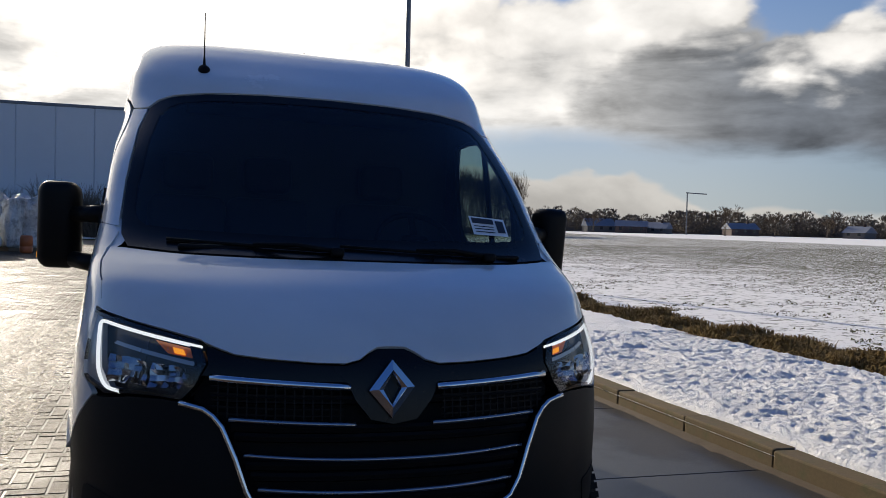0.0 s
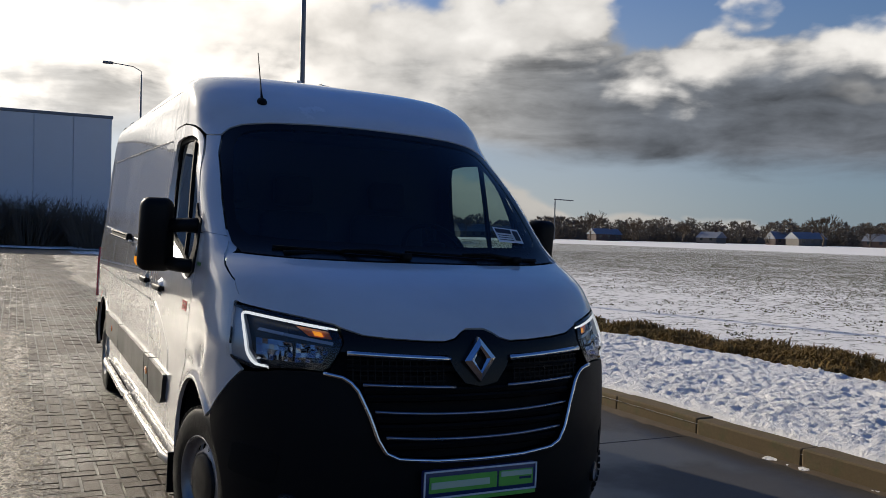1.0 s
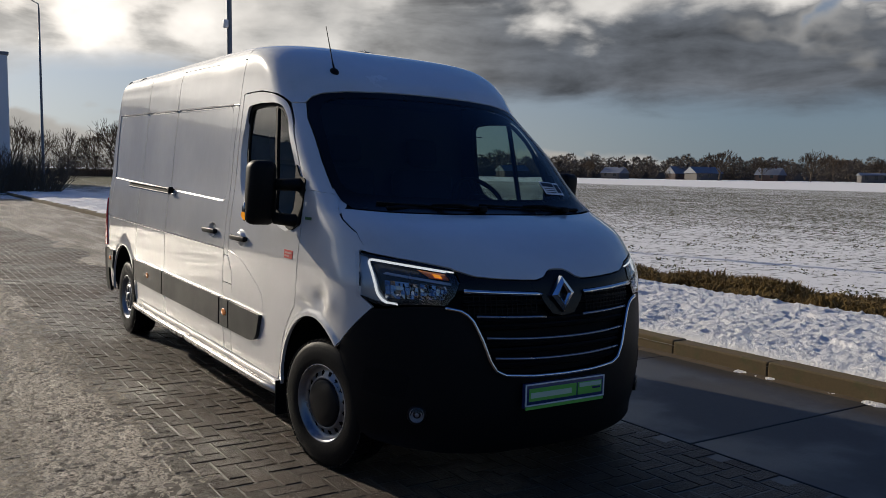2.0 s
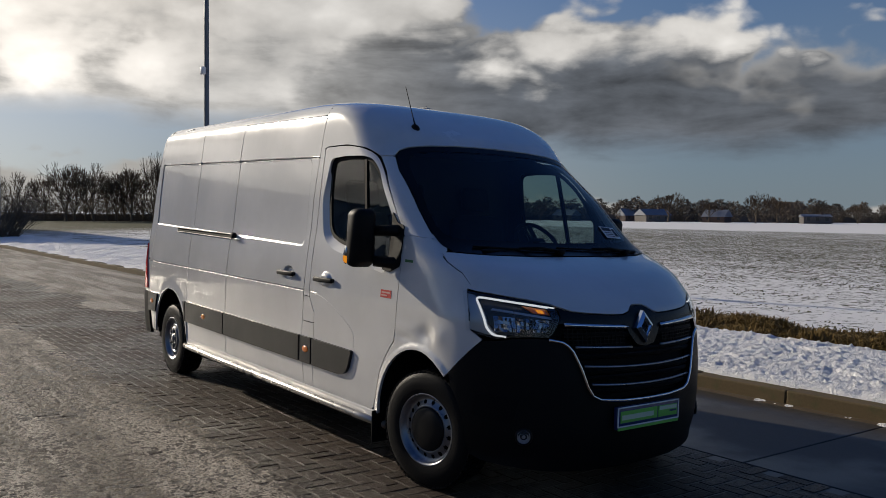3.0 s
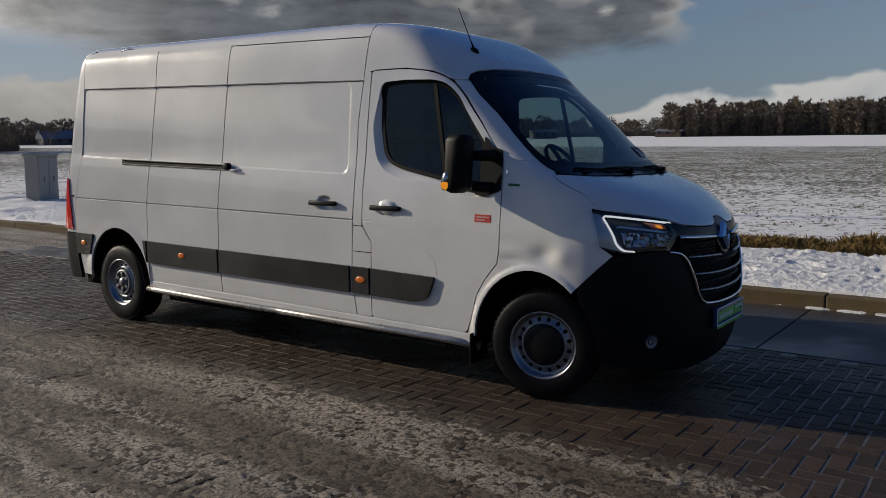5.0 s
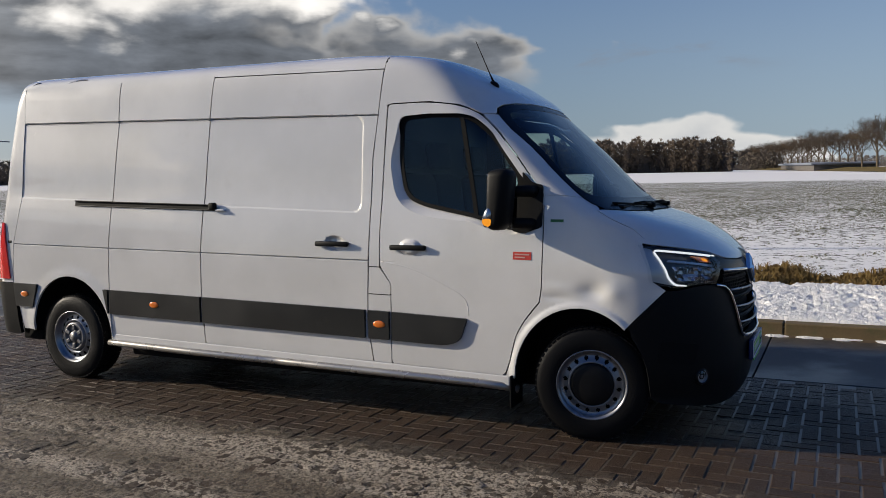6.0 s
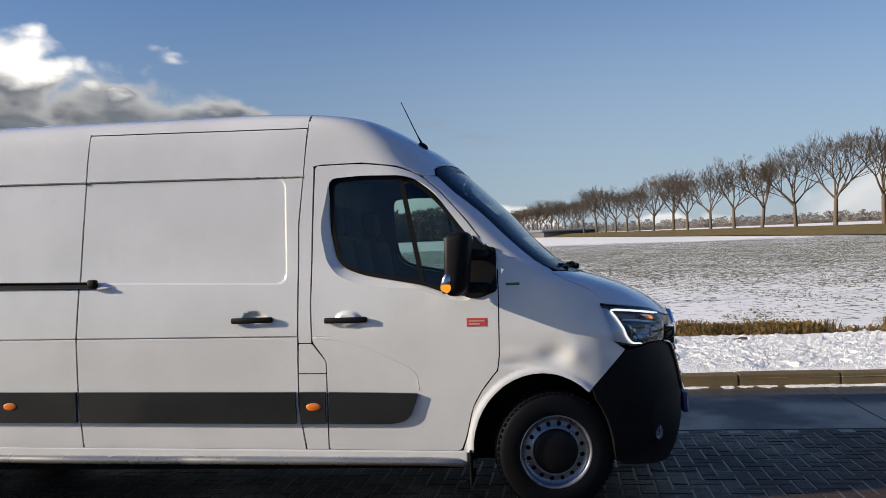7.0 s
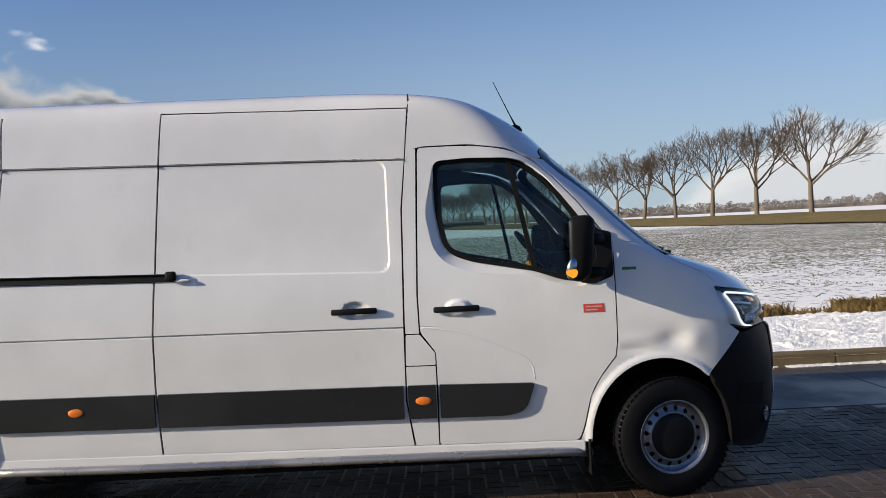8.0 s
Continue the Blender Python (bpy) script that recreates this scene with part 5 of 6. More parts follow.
flat_sheet("ground", -2500, 2500, -2500, 2500, -0.22, FIELD, "flat field of short grass under thin patchy snow", "field")
yard = flat_sheet("paved_yard", -40, SLAB_X, -25, 56, -0.0040, SAND, "wet brown brick paving with sandy joints and slush", "paving")


def verge_lumps(x, y):
    p = Vector((x, y, 0))
    h = 0.03 * noise.noise(p * 1.3) + 0.012 * noise.noise(p * 4.0) + 0.010 * noise.noise(p * 9.0) + 0.020 * noise.noise(p * 23.0)
    h += 0.055 * max(0, noise.noise(p * 7.5 + Vector((5, 3, 0))) - .18) + 0.06 * max(0, noise.noise(p * 15.0) - .10) + 0.012 * noise.noise(p * 38.0)
    h -= 0.045 * smooth(0.25, 0.45, noise.noise(p * 2.4 + Vector((9, 1, 4))))
    edge = smooth(KERB_X + 0.10, KERB_X + 0.40, x) * smooth(7.9, 7.4, x + 0.25 * noise.noise(p * 1.1))
    rag = KERB_X + .165 + .025 * noise.noise(Vector((y * 2.2, 3, 0))) + .012 * noise.noise(Vector((y * 11.0, 1, 0)))
    return (.65 * h + 0.03) * edge - 0.12 * smooth(7.3, 7.9, x) + .028 - .06 * smooth(rag + .05, rag - .02, x)


flat_sheet("snowy_verge", KERB_X - .002, 8.1, -3, 11, 0.125, SNOW, "trodden crusted snow on the grass verge", "verge", 150, 600, verge_lumps)


def far_verge_lumps(x, y):
    p = Vector((x, y, 0))
    h = .07 * noise.noise(p * .8) + .06 * noise.noise(p * 2.1) + .05 * max(0, noise.noise(p * 5.0)) + .03 * noise.noise(p * 9.0)
    return (h + .03) * smooth(KERB_X, KERB_X + .5, x) - .24 * smooth(9.2, 10.2, x + .4 * noise.noise(p * .6))


flat_sheet("snowy_verge_far", KERB_X + .01, 8.1, 11, 20, 0.125, SNOW, "lumpy snow on the verge beside the kerb", "verge", 50, 120, verge_lumps)
flat_sheet("snowy_verge_far", KERB_X + .01, 10.2, 20, 120, 0.125, SNOW, "humped snow with grass showing on the verge", "verge", 60, 700, far_verge_lumps)
flat_sheet("snowy_verge_near", KERB_X + .01, 8.1, -40, -3, 0.125, SNOW, "lumpy snow on the verge beside the kerb", "verge", 20, 120, verge_lumps)


def far_bank(x, y):
    p = Vector((x, y, 0))
    return (0.05 * noise.noise(p * 0.9) + 0.05 * noise.noise(p * 3.1) + 0.03 * noise.noise(p * 8.0)) * smooth(8.35, 8.75, x) + 0.04 - 0.34 * smooth(9.4, 12.0, x + .8 * noise.noise(p * .6))


flat_sheet("field_edge", 8.35, 12.0, -40, 70, 0.03, SNOW, "ragged strip of snow along the field's edge", "snow", 30, 700, far_bank)


# ---- trees ----
def grow(stem, twigs, start, way, length, radius, level, rng, limit, depth):
    """A limb that forks again and again into ever finer shoots, bending upwards."""
    points, d = [start], way.normalized()
    for k in range(3):
        d = (d + Vector((rng.uniform(-1, 1), rng.uniform(-1, 1), rng.uniform(-.5, 1.0))) * (.09 + .025 * level)).normalized()
        points.append(points[-1] + d * (length / 3))
    thin = max(radius * .72, limit)
    add_tube(stem if level < 2 else twigs, points, [max(radius, limit), max(radius * .9, limit), max(radius * .8, limit), thin], (7, 6, 4, 3, 3, 3, 3)[level], False)
    if level >= depth:
        return
    out = d.orthogonal().normalized()
    first = rng.uniform(0, 6.283)
    count = 3 if level in (1, 2, 3, 5) or rng.random() < .5 else 2
    for k in range(count):
        side = out.copy()
        side.rotate(Matrix.Rotation(first + 6.283 * (k + rng.uniform(-.2, .2)) / count, 3, d))
        bend = rng.uniform(.32, .62) if k else rng.uniform(.12, .34)
        turn = d * math.cos(bend) + side * math.sin(bend)
        at = points[-1] if k < 2 else points[2].lerp(points[3], rng.uniform(.0, .8))
        grow(stem, twigs, at, turn, length * rng.uniform(.66, .86), radius * (.72 if k == 0 else .58), level + 1, rng, limit, depth)


def bare_tree(seed, height, limit=.012, trunk=.26, depth=6):
    """A leafless tree: a clean trunk, then limbs that open into a rounded, twiggy crown."""
    rng = random.Random(seed)
    stem, twigs = bmesh.new(), bmesh.new()
    top = Vector((rng.uniform(-.3, .3), rng.uniform(-.3, .3), height * trunk))
    r = height * .022
    add_tube(stem, [Vector((0, 0, -.2)), Vector((0, 0, .15)), top * .5, top, top + Vector((0, 0, height * .06))], [r * 1.5, r * 1.1, r, r * .9, r * .5], 9, False)
    arms = 5
    for k in range(arms):
        a = 2 * math.pi * (k + rng.uniform(-.25, .25)) / arms
        lean = rng.uniform(.60, 1.05) if k else .12
        grow(stem, twigs, top + Vector((0, 0, height * .03 * (k % 3) - height * .02)), Vector((math.cos(a) * lean, math.sin(a) * lean, 1.0)), height * rng.uniform(.20, .25), r * .52, 1, rng, limit, depth)
    # each tree comes out at its height
    tall = max(v.co.z for v in twigs.verts)
    for bm in (stem, twigs):
        for v in bm.verts:
            if v.co.z > top.z:
                v.co.z = top.z + (v.co.z - top.z) * (height - top.z) / (tall - top.z)
    return stem, twigs


def tree(name, seed, height, where, label, group, **kw):
    stem, twigs = bare_tree(seed, height, **kw)
    ob = thing(name, label, "tree", where, group)
    part("trunk", stem, BARK, ob, "", True)
    part("crown", twigs, TWIG, ob, "", True)
    return ob


# the row of tall trees on the dike road
ROW_DIR = Vector((math.sin(radians(78)), math.cos(radians(78)), 0))
ROW_SIDE = Vector((ROW_DIR.y, -ROW_DIR.x, 0))
ROW_START = Vector((-5, 5, 0)) + ROW_SIDE * 65.5
kinds = [tree("roadside_tree", 11 + k, 14.2 + .4 * (k % 3) - .25 * k, pose(*(ROW_START + ROW_DIR * (94.5 + 12.2 * k)), 0, 0, 70 * k).copy(), "tall bare roadside tree with a broad twiggy crown", "row of roadside trees", limit=.018)
         for k in range(6)]
for k in range(6, 44):
    r = random.Random(k)
    m = Matrix.Translation(ROW_START + ROW_DIR * (94.5 + 12.2 * k + r.uniform(-1, 1)) + ROW_SIDE * r.uniform(-.6, .6) + Vector((0, 0, .8))) @ pose(0, 0, 0, 0, 0, r.uniform(0, 360))
    copy_thing(kinds[k % 6], m).scale = (r.uniform(.88, 1.06),) * 3
for ob in kinds:
    ob.matrix_world = Matrix.Translation((0, 0, .8)) @ ob.matrix_world
bm = bmesh.new()
rows = []
for k in range(90):
    c = ROW_START + ROW_DIR * (-60 + 9.0 * k)
    rows.append([bm.verts.new(c + ROW_SIDE * s + Vector((0, 0, z + .15 * noise.noise(Vector((k * .7, s, 0)))))) for s, z in ((-13, -.1), (-9, .25), (-5, .75), (-2, .85), (3, .85), (8, .3), (12, -.1))])
for a, b in zip(rows, rows[1:]):
    for i in range(6):
        bm.faces.new((a[i], a[i + 1], b[i + 1], b[i]))
tagged(part("dike", bm, DIKE, None, "low grassy dike carrying the road and its trees", True), "", "dike", "", "structure")


# far woods and hedges, each one mass of many small bare crowns
def far_wood(name, bearings, distance, heights, count, seed, label, mat=THICKET, depth=30.0, slim=False, blades=120, big=1.0):
    """A belt of bare trees far off; bearings in degrees from +y to +x."""
    rng = random.Random(seed)
    bm = bmesh.new()
    fat = .0006 * distance
    for k in range(count):
        b = radians(bearings[0] + (bearings[1] - bearings[0]) * (k + rng.random()) / count)
        d = distance + rng.uniform(0, depth)
        h = rng.uniform(*heights) * (1 + .25 * noise.noise(Vector((k * .13, seed, 0))))
        base = Vector((math.sin(b) * d - 3, math.cos(b) * d + 2, -.1))
        add_tube(bm, [base, base + Vector((0, 0, h * .4)), base + Vector((rng.uniform(-.5, .5), 0, h * .75))], [h * .012, h * .009, h * .004], 4, False)
        wide = h * (.10 if slim else .36)
        for j in range(blades):
            z = h * rng.uniform(.04, .98)
            f = math.sin(math.pi * min(max((z / h - .05) / .97, 0), 1)) ** .6
            a = rng.uniform(0, 6.283)
            c = base + Vector((math.cos(a) * wide * f * rng.random() ** .5, math.sin(a) * wide * f * rng.random() ** .5, z))
            s = h * rng.uniform(.035, .08) * big
            e = Vector((rng.uniform(-1, 1), rng.uniform(-1, 1), rng.uniform(.2, 1.2))).normalized()
            q = e.orthogonal().normalized()
            q.rotate(Matrix.Rotation(rng.uniform(0, 6.283), 3, e))
            for side in (-.7, 0, .7):
                tip = c + e * s * 1.5 + q * s * side
                bm.faces.new([bm.verts.new(c - q * s * fat), bm.verts.new(c + q * s * fat), bm.verts.new(tip)])
    # the dense undergrowth below the crowns
    last = None
    n = int((bearings[1] - bearings[0]) * 6)
    for k in range(n + 1):
        b = radians(bearings[0] + (bearings[1] - bearings[0]) * k / n)
        d = distance + depth * .5
        h = heights[0] * min(distance / 600, .55) * (1 + .35 * noise.noise(Vector((k * .35, seed, 5))) + .2 * noise.noise(Vector((k * 1.3, seed, 2))))
        x, y = math.sin(b) * d - 3, math.cos(b) * d + 2
        pair = (bm.verts.new((x, y, -.3)), bm.verts.new((x, y, h)))
        if last:
            bm.faces.new((last[0], pair[0], pair[1], last[1]))
        last = pair
    return tagged(part(name, bm, mat, None, label), "", "wood", "", "stuff")


far_wood("far_treeline", (24, 62), 345, (5.0, 9.5), 300, 1, "dark bare treeline behind the village", depth=60, blades=190, big=1.3)
far_wood("far_treeline", (58, 86), 430, (5, 9.5), 190, 2, "dark bare treeline across the field", depth=60, blades=190, big=1.3)
far_wood("far_poplar_wood", (69.0, 83), 330, (11.5, 13.5), 170, 3, "grey-brown wood of straight bare poplars", GROVE, 25, True)
far_wood("far_grove", (9, 27), 172, (3.6, 6.2), 150, 4, "dark bare undergrowth of the grove", GROVE, 20, blades=110)
far_wood("far_hedge", (2, 27), 160, (2.6, 4.2), 130, 6, "low dark hedge at the field's end", GROVE, 10, blades=80)
far_wood("far_treeline", (84, 125), 700, (5, 9), 420, 7, "distant brown treeline behind the dike, paled as by haze", HAZY, depth=80, blades=130, big=1.1)
far_wood("near_hedge_line", (-130, -40), 75, (4, 9), 150, 8, "bare trees on the yard's far side", TWIG, depth=15)

# the big trees in the village line
village = [tree("village_tree", 61 + k, 11.0, pose(math.sin(radians(b)) * 310 - 3, math.cos(radians(b)) * 310 + 2, -.1), "bare tree among the far houses", "village trees", limit=.05, trunk=.20, depth=5)
           for k, b in enumerate((37.5, 52.0, 57.5))]
for k, (b, d, h) in enumerate(((29.0, 330, 10), (40.5, 310, 11), (43.5, 335, 10), (54.6, 335, 11), (58.8, 330, 13), (61.5, 345, 12), (63.4, 350, 11), (65.2, 350, 12), (66.8, 345, 10))):
    t = copy_thing(village[k % 3], pose(math.sin(radians(b)) * d - 3, math.cos(radians(b)) * d + 2, -.1, 0, 0, 50 * k))
    t.scale = (h / 15,) * 3


# the grove behind the field: broad crowns, then a stand of tall slim ones
broad = [tree("grove_tree", 81 + k, 10.5, pose(math.sin(radians(b)) * 160 - 3, math.cos(radians(b)) * 160 + 2, -.1), "broad bare tree in the grove behind the field", "grove trees", limit=.030, trunk=.14, depth=5)
         for k, b in enumerate((12.4, 14.0, 16.3))]
rng = random.Random(19)
for k, b in enumerate((3.0, 4.6, 6.5, 8.0, 9.6, 11.2, 12.9, 13.5, 14.8, 15.4, 15.9, 17.0)):
    d = 158 + rng.uniform(0, 20)
    t = copy_thing(broad[k % 3], pose(math.sin(radians(b)) * d - 3, math.cos(radians(b)) * d + 2, -.1, 0, 0, 67 * k))
    t.scale = (rng.uniform(.75, 1.0),) * 3
for k in range(34):
    b, d = 17.6 + 7.0 * (k + rng.random()) / 34, 150 + rng.uniform(0, 18)
    t = copy_thing(broad[k % 3], pose(math.sin(radians(b)) * d - 3, math.cos(radians(b)) * d + 2, -.1, 0, 0, 49 * k))
    w = rng.uniform(.36, .55)
    t.scale = (w, w, rng.uniform(.95, 1.25))


# ---- houses across the field ----
def house(where, w, d, h, roof_h, wall, label):
    """A far house: walls, pitched snowy roof, a chimney and its windows."""
    ob = thing("house", label, "house", where, "houses across the field")
    part("wall", box((-w / 2, -d / 2, -.3), (w / 2, d / 2, h)), wall, ob)
    bm = bmesh.new()
    o = .4
    a = [bm.verts.new((x, y, z)) for x, y, z in ((-w / 2 - o, -d / 2 - o, h - .2), (-w / 2 - o, d / 2 + o, h - .2), (-w / 2 - o, 0, h + roof_h))]
    b = [bm.verts.new((-v.co.x, v.co.y, v.co.z)) for v in a]
    bm.faces.new(a)
    bm.faces.new(b[::-1])
    for i, j in ((0, 1), (1, 2), (2, 0)):
        bm.faces.new((a[i], a[j], b[j], b[i]))
    bmesh.ops.recalc_face_normals(bm, faces=bm.faces)
    roof = part("roof", bm, ROOF_BLUE, ob, "blue-grey roof dusted with snow")
    part("chimney", box((w * .2, -.4, h + roof_h * .4), (w * .2 + .8, .4, h + roof_h + .8)), WALL_BRICK, roof)
    for k in range(max(2, int(w / 3))):
        x = -w / 2 + w * (k + .5) / max(2, int(w / 3))
        part("window", box((x - .55, -d / 2 - .05, .9), (x + .55, -d / 2 + .05, 2.1)), DARK_PANE, ob)


rng = random.Random(5)
for k, b in enumerate((29.3, 31.5, 33.1, 38.4, 45.3, 49.6, 51.0, 55.1, 61.0, 69.4)):
    d = rng.uniform(332, 348)
    m = pose(math.sin(radians(b)) * d - 3, math.cos(radians(b)) * d + 2, 0, 0, 0, -b + rng.uniform(-35, 35))
    house(m, rng.uniform(8, 12), rng.uniform(7, 9), rng.uniform(2.0, 2.6), rng.uniform(2.0, 3.0) if b < 60 else .8, (WALL_PALE, WALL_BRICK)[k % 2], "low house with a snowy roof among bare trees")

# the light barn behind the dike
barn = thing("barn", "long low pale barn behind the row of trees", "barn", pose(330, 12, 0, 0, 0, 10))
part("wall", box((-45, -9, -.2), (45, 9, 1.6)), WALL_PALE, barn)
part("roof", box((-46, -10, 1.6), (46, 10, 2.5), .4), ROOF_BLUE, barn)

# ---- the grey shed beyond the yard, with bushes before it ----
shed = thing("warehouse", "huge plain grey metal-clad warehouse with flat roof", "warehouse", pose(0, 0, 0))
part("wall", box((-75, 75, -.1), (5.9, 115, 10.3)), SHED, shed)
part("roof_edge", box((-75.1, 74.85, 10.2), (6.0, 115.1, 10.45), .05), SHED_DARK, shed)
for k in range(28):
    x = 4.45 - 2.9 * k
    part("cladding_panel", box((x - 1.42 if k else x - 1.42, 74.93, .3), (min(x + 1.42, 5.85), 75.0, 10.2), .02), SHED, shed)


def bush(where, size, seed, group):
    """A leafless bush: many thin rising shoots."""
    rng = random.Random(seed)
    bm = bmesh.new()
    for k in range(170):
        a, r = rng.uniform(0, 6.283), rng.random() ** .5 * size[0] * .5
        p = Vector((math.cos(a) * r * .6, math.sin(a) * r * .6, 0))
        d = Vector((math.cos(a) * .5 + rng.uniform(-.3, .3), math.sin(a) * .5 + rng.uniform(-.3, .3), rng.uniform(.8, 1.6))).normalized()
        n = size[1] * rng.uniform(.5, 1.0)
        q = p + d * n
        mid = p.lerp(q, .55) + Vector((rng.uniform(-.1, .1), rng.uniform(-.1, .1), 0))
        add_tube(bm, [p, mid, q], [.03, .02, .006], 3, False)
        for j in range(5):
            s = p.lerp(q, rng.uniform(.35, .95))
            e = s + (d + Vector((rng.uniform(-1, 1), rng.uniform(-1, 1), rng.uniform(-.2, .6)))).normalized() * n * .25
            add_tube(bm, [s, e], [.014, .006], 3, False)
    ob = thing("bush", "dark leafless bush in front of the warehouse", "bush", where, group)
    part("twig_mass", bm, GROVE, ob)
    return ob


first = [bush(pose(-4.0 + 2.2 * k, 63.5, 0), (4.2, 3.6), 30 + k, "bushes before the warehouse") for k in range(3)]
rng = random.Random(9)
for k in range(26):
    copy_thing(first[k % 3], pose(6.5 - 1.35 * k + rng.uniform(-.5, .5), 62 + rng.uniform(-2, 5), 0, 0, 0, rng.uniform(0, 360))).scale = (1, 1, rng.uniform(.6, 1.15))
flat_sheet("yard_end_verge", -40, KERB_X + .1, 56.3, 74, 0.06, SNOW, "strip of snow at the yard's end", "verge", 40, 18, lambda x, y: .05 * noise.noise(Vector((x, y, 0))))


# ---- lamp posts ----
def lamp_post(where, h, reach, label, box_at=None):
    ob = thing("street_lamp", label, "street lamp", where, "yard lamps")
    part("post", tube([(0, 0, -.3), (0, 0, 1.2), (0, 0, 1.25), (0, 0, h * .6), (0, 0, h)], [.13, .13, .10, .085, .06], 12), POLE, ob, "", True)
    if reach:
        part("arm", tube([(0, 0, h - .05), (0, 0, h + .25), (-reach * .3, 0, h + .55), (-reach, 0, h + .65)], .035, 8), POLE, ob, "", True)
        part("lamp_head", box((-reach - .75, -.16, h + .56), (-reach, .16, h + .74), .06, None, 3), POLE, ob, "grey street lamp head", True)
    else:
        part("lamp_head", box((-.35, -.5, h - .1), (.35, .5, h + .1), .05), POLE, ob, "", True)
    part("hatch", box((-.05, -.15, .5), (.05, -.11, 1.0), .01), POLE, ob)
    if box_at:
        part("camera_box", box((-.22, -.12, box_at - .15), (-.06, .06, box_at + .12), .03), COACH_WHITE, ob, "small white box on the post", True)
        part("junction_box", box((-.28, -.1, .75), (-.1, .1, 1.25), .02), POLE, ob)
    return ob


lamp_post(pose(8.0, 29.3, -.2), 14.0, 0, "tall dark lamp post standing in the snowy verge", 6.75)
lamp_post(pose(7.35, 68.4, -.2), 13.2, 2.0, "curved-arm street lamp beside the yard")
# the cabinet that feeds the lamps
CABINET = plain("weathered_cabinet_paint", (0.30, 0.29, 0.26), 0.6, spread=0.15, grain=25.0, big=3.0, dirt=((0.14, 0.12, 0.09), 0.4))
cabinet = thing("utility_cabinet", "weathered grey metal utility cabinet in the snowy verge", "cabinet", pose(8.35, 24.7, -.02, 0, 0, 24))
part("housing", box((-.42, -.22, 0), (.42, .22, 1.42), .02), CABINET, cabinet)
part("plinth", box((-.45, -.25, -.3), (.45, .25, .08), .01), KERB_MAT, cabinet)
part("lid", box((-.46, -.26, 1.42), (.46, .26, 1.50), .02), CABINET, cabinet)
for x in (-.21, .21):
    leaf = part("door", box((x - .195, -.238, .10), (x + .195, -.222, 1.38), .006), CABINET, cabinet)
    part("handle", box((x - .015, -.262, .72), (x + .015, -.238, .86), .005), POLE, leaf)

# the slim far mast with a cross arm
mast = thing("far_mast", "thin mast with a side arm among the houses", "mast", pose(math.sin(radians(34.4)) * 300, math.cos(radians(34.4)) * 300, 0))
part("mast_pole", tube([(0, 0, -.2), (0, 0, 14.5)], .22, 6), POLE, mast)
part("mast_arm", tube([(-.5, 0, 14.3), (6.5, -2, 14.0)], .2, 5), POLE, mast)


# ---- goods stacked in plastic wrap beyond the yard ----
WRAP = plain("grey_plastic_wrap", (0.42, 0.44, 0.46), 0.25, spread=0.45, grain=6.0, relief=0.6, big=1.2, dirt=((0.05, 0.055, 0.06), 0.8), coat=0.4)


def wrapped_stack(where, wide, tall, seed):
    """A tall pallet load under creased plastic."""
    ob = thing("wrapped_stack", "tall stack of goods under creased grey plastic", "stack", where, "wrapped stacks")
    part("pallet", box((-wide / 2, -.6, 0), (wide / 2, .6, .14), .01), BARK, ob)
    bm = box((-wide / 2, -.58, .14), (wide / 2, .58, tall), .12, None, 3)
    bmesh.ops.subdivide_edges(bm, edges=bm.edges[:], cuts=9, use_grid_fill=True)
    for v in bm.verts:
        p = Vector((v.co.x * 1.9, v.co.y * 1.9, v.co.z * .8 + seed * 7.0))
        v.co += Vector((v.co.x, v.co.y, 0)).normalized() * (.22 * noise.noise(p) + .09 * noise.noise(p * 3.1))
        v.co.z += smooth(tall * .6, tall, v.co.z) * (.45 * noise.noise(Vector((v.co.x * 2.2, v.co.y * 2.2, seed))) - .1)
    part("wrapping", bm, WRAP, ob)
    return ob


for k in range(7):
    wrapped_stack(pose(-5.3 - 1.25 * k, 36.4 - 1.3 * k, 0, 0, 0, 40 + 9 * (k % 3)), 1.35, 2.15 + .28 * ((k * 5) % 4), k)
barrel = thing("barrel", "orange plastic barrel beside the wrapped stacks", "barrel", pose(-4.7, 34.6, 0) @ Matrix.Scale(.75, 4))
bm = lathe([(.0005, 0), (.26, 0), (.30, .1), (.30, .3), (.27, .34), (.30, .38), (.30, .75), (.25, .88), (.0005, .88)], 24)
bmesh.ops.transform(bm, matrix=pose(0, 0, 0, 0, -90), verts=bm.verts)
part("drum", bm, ORANGE, barrel, "", True)


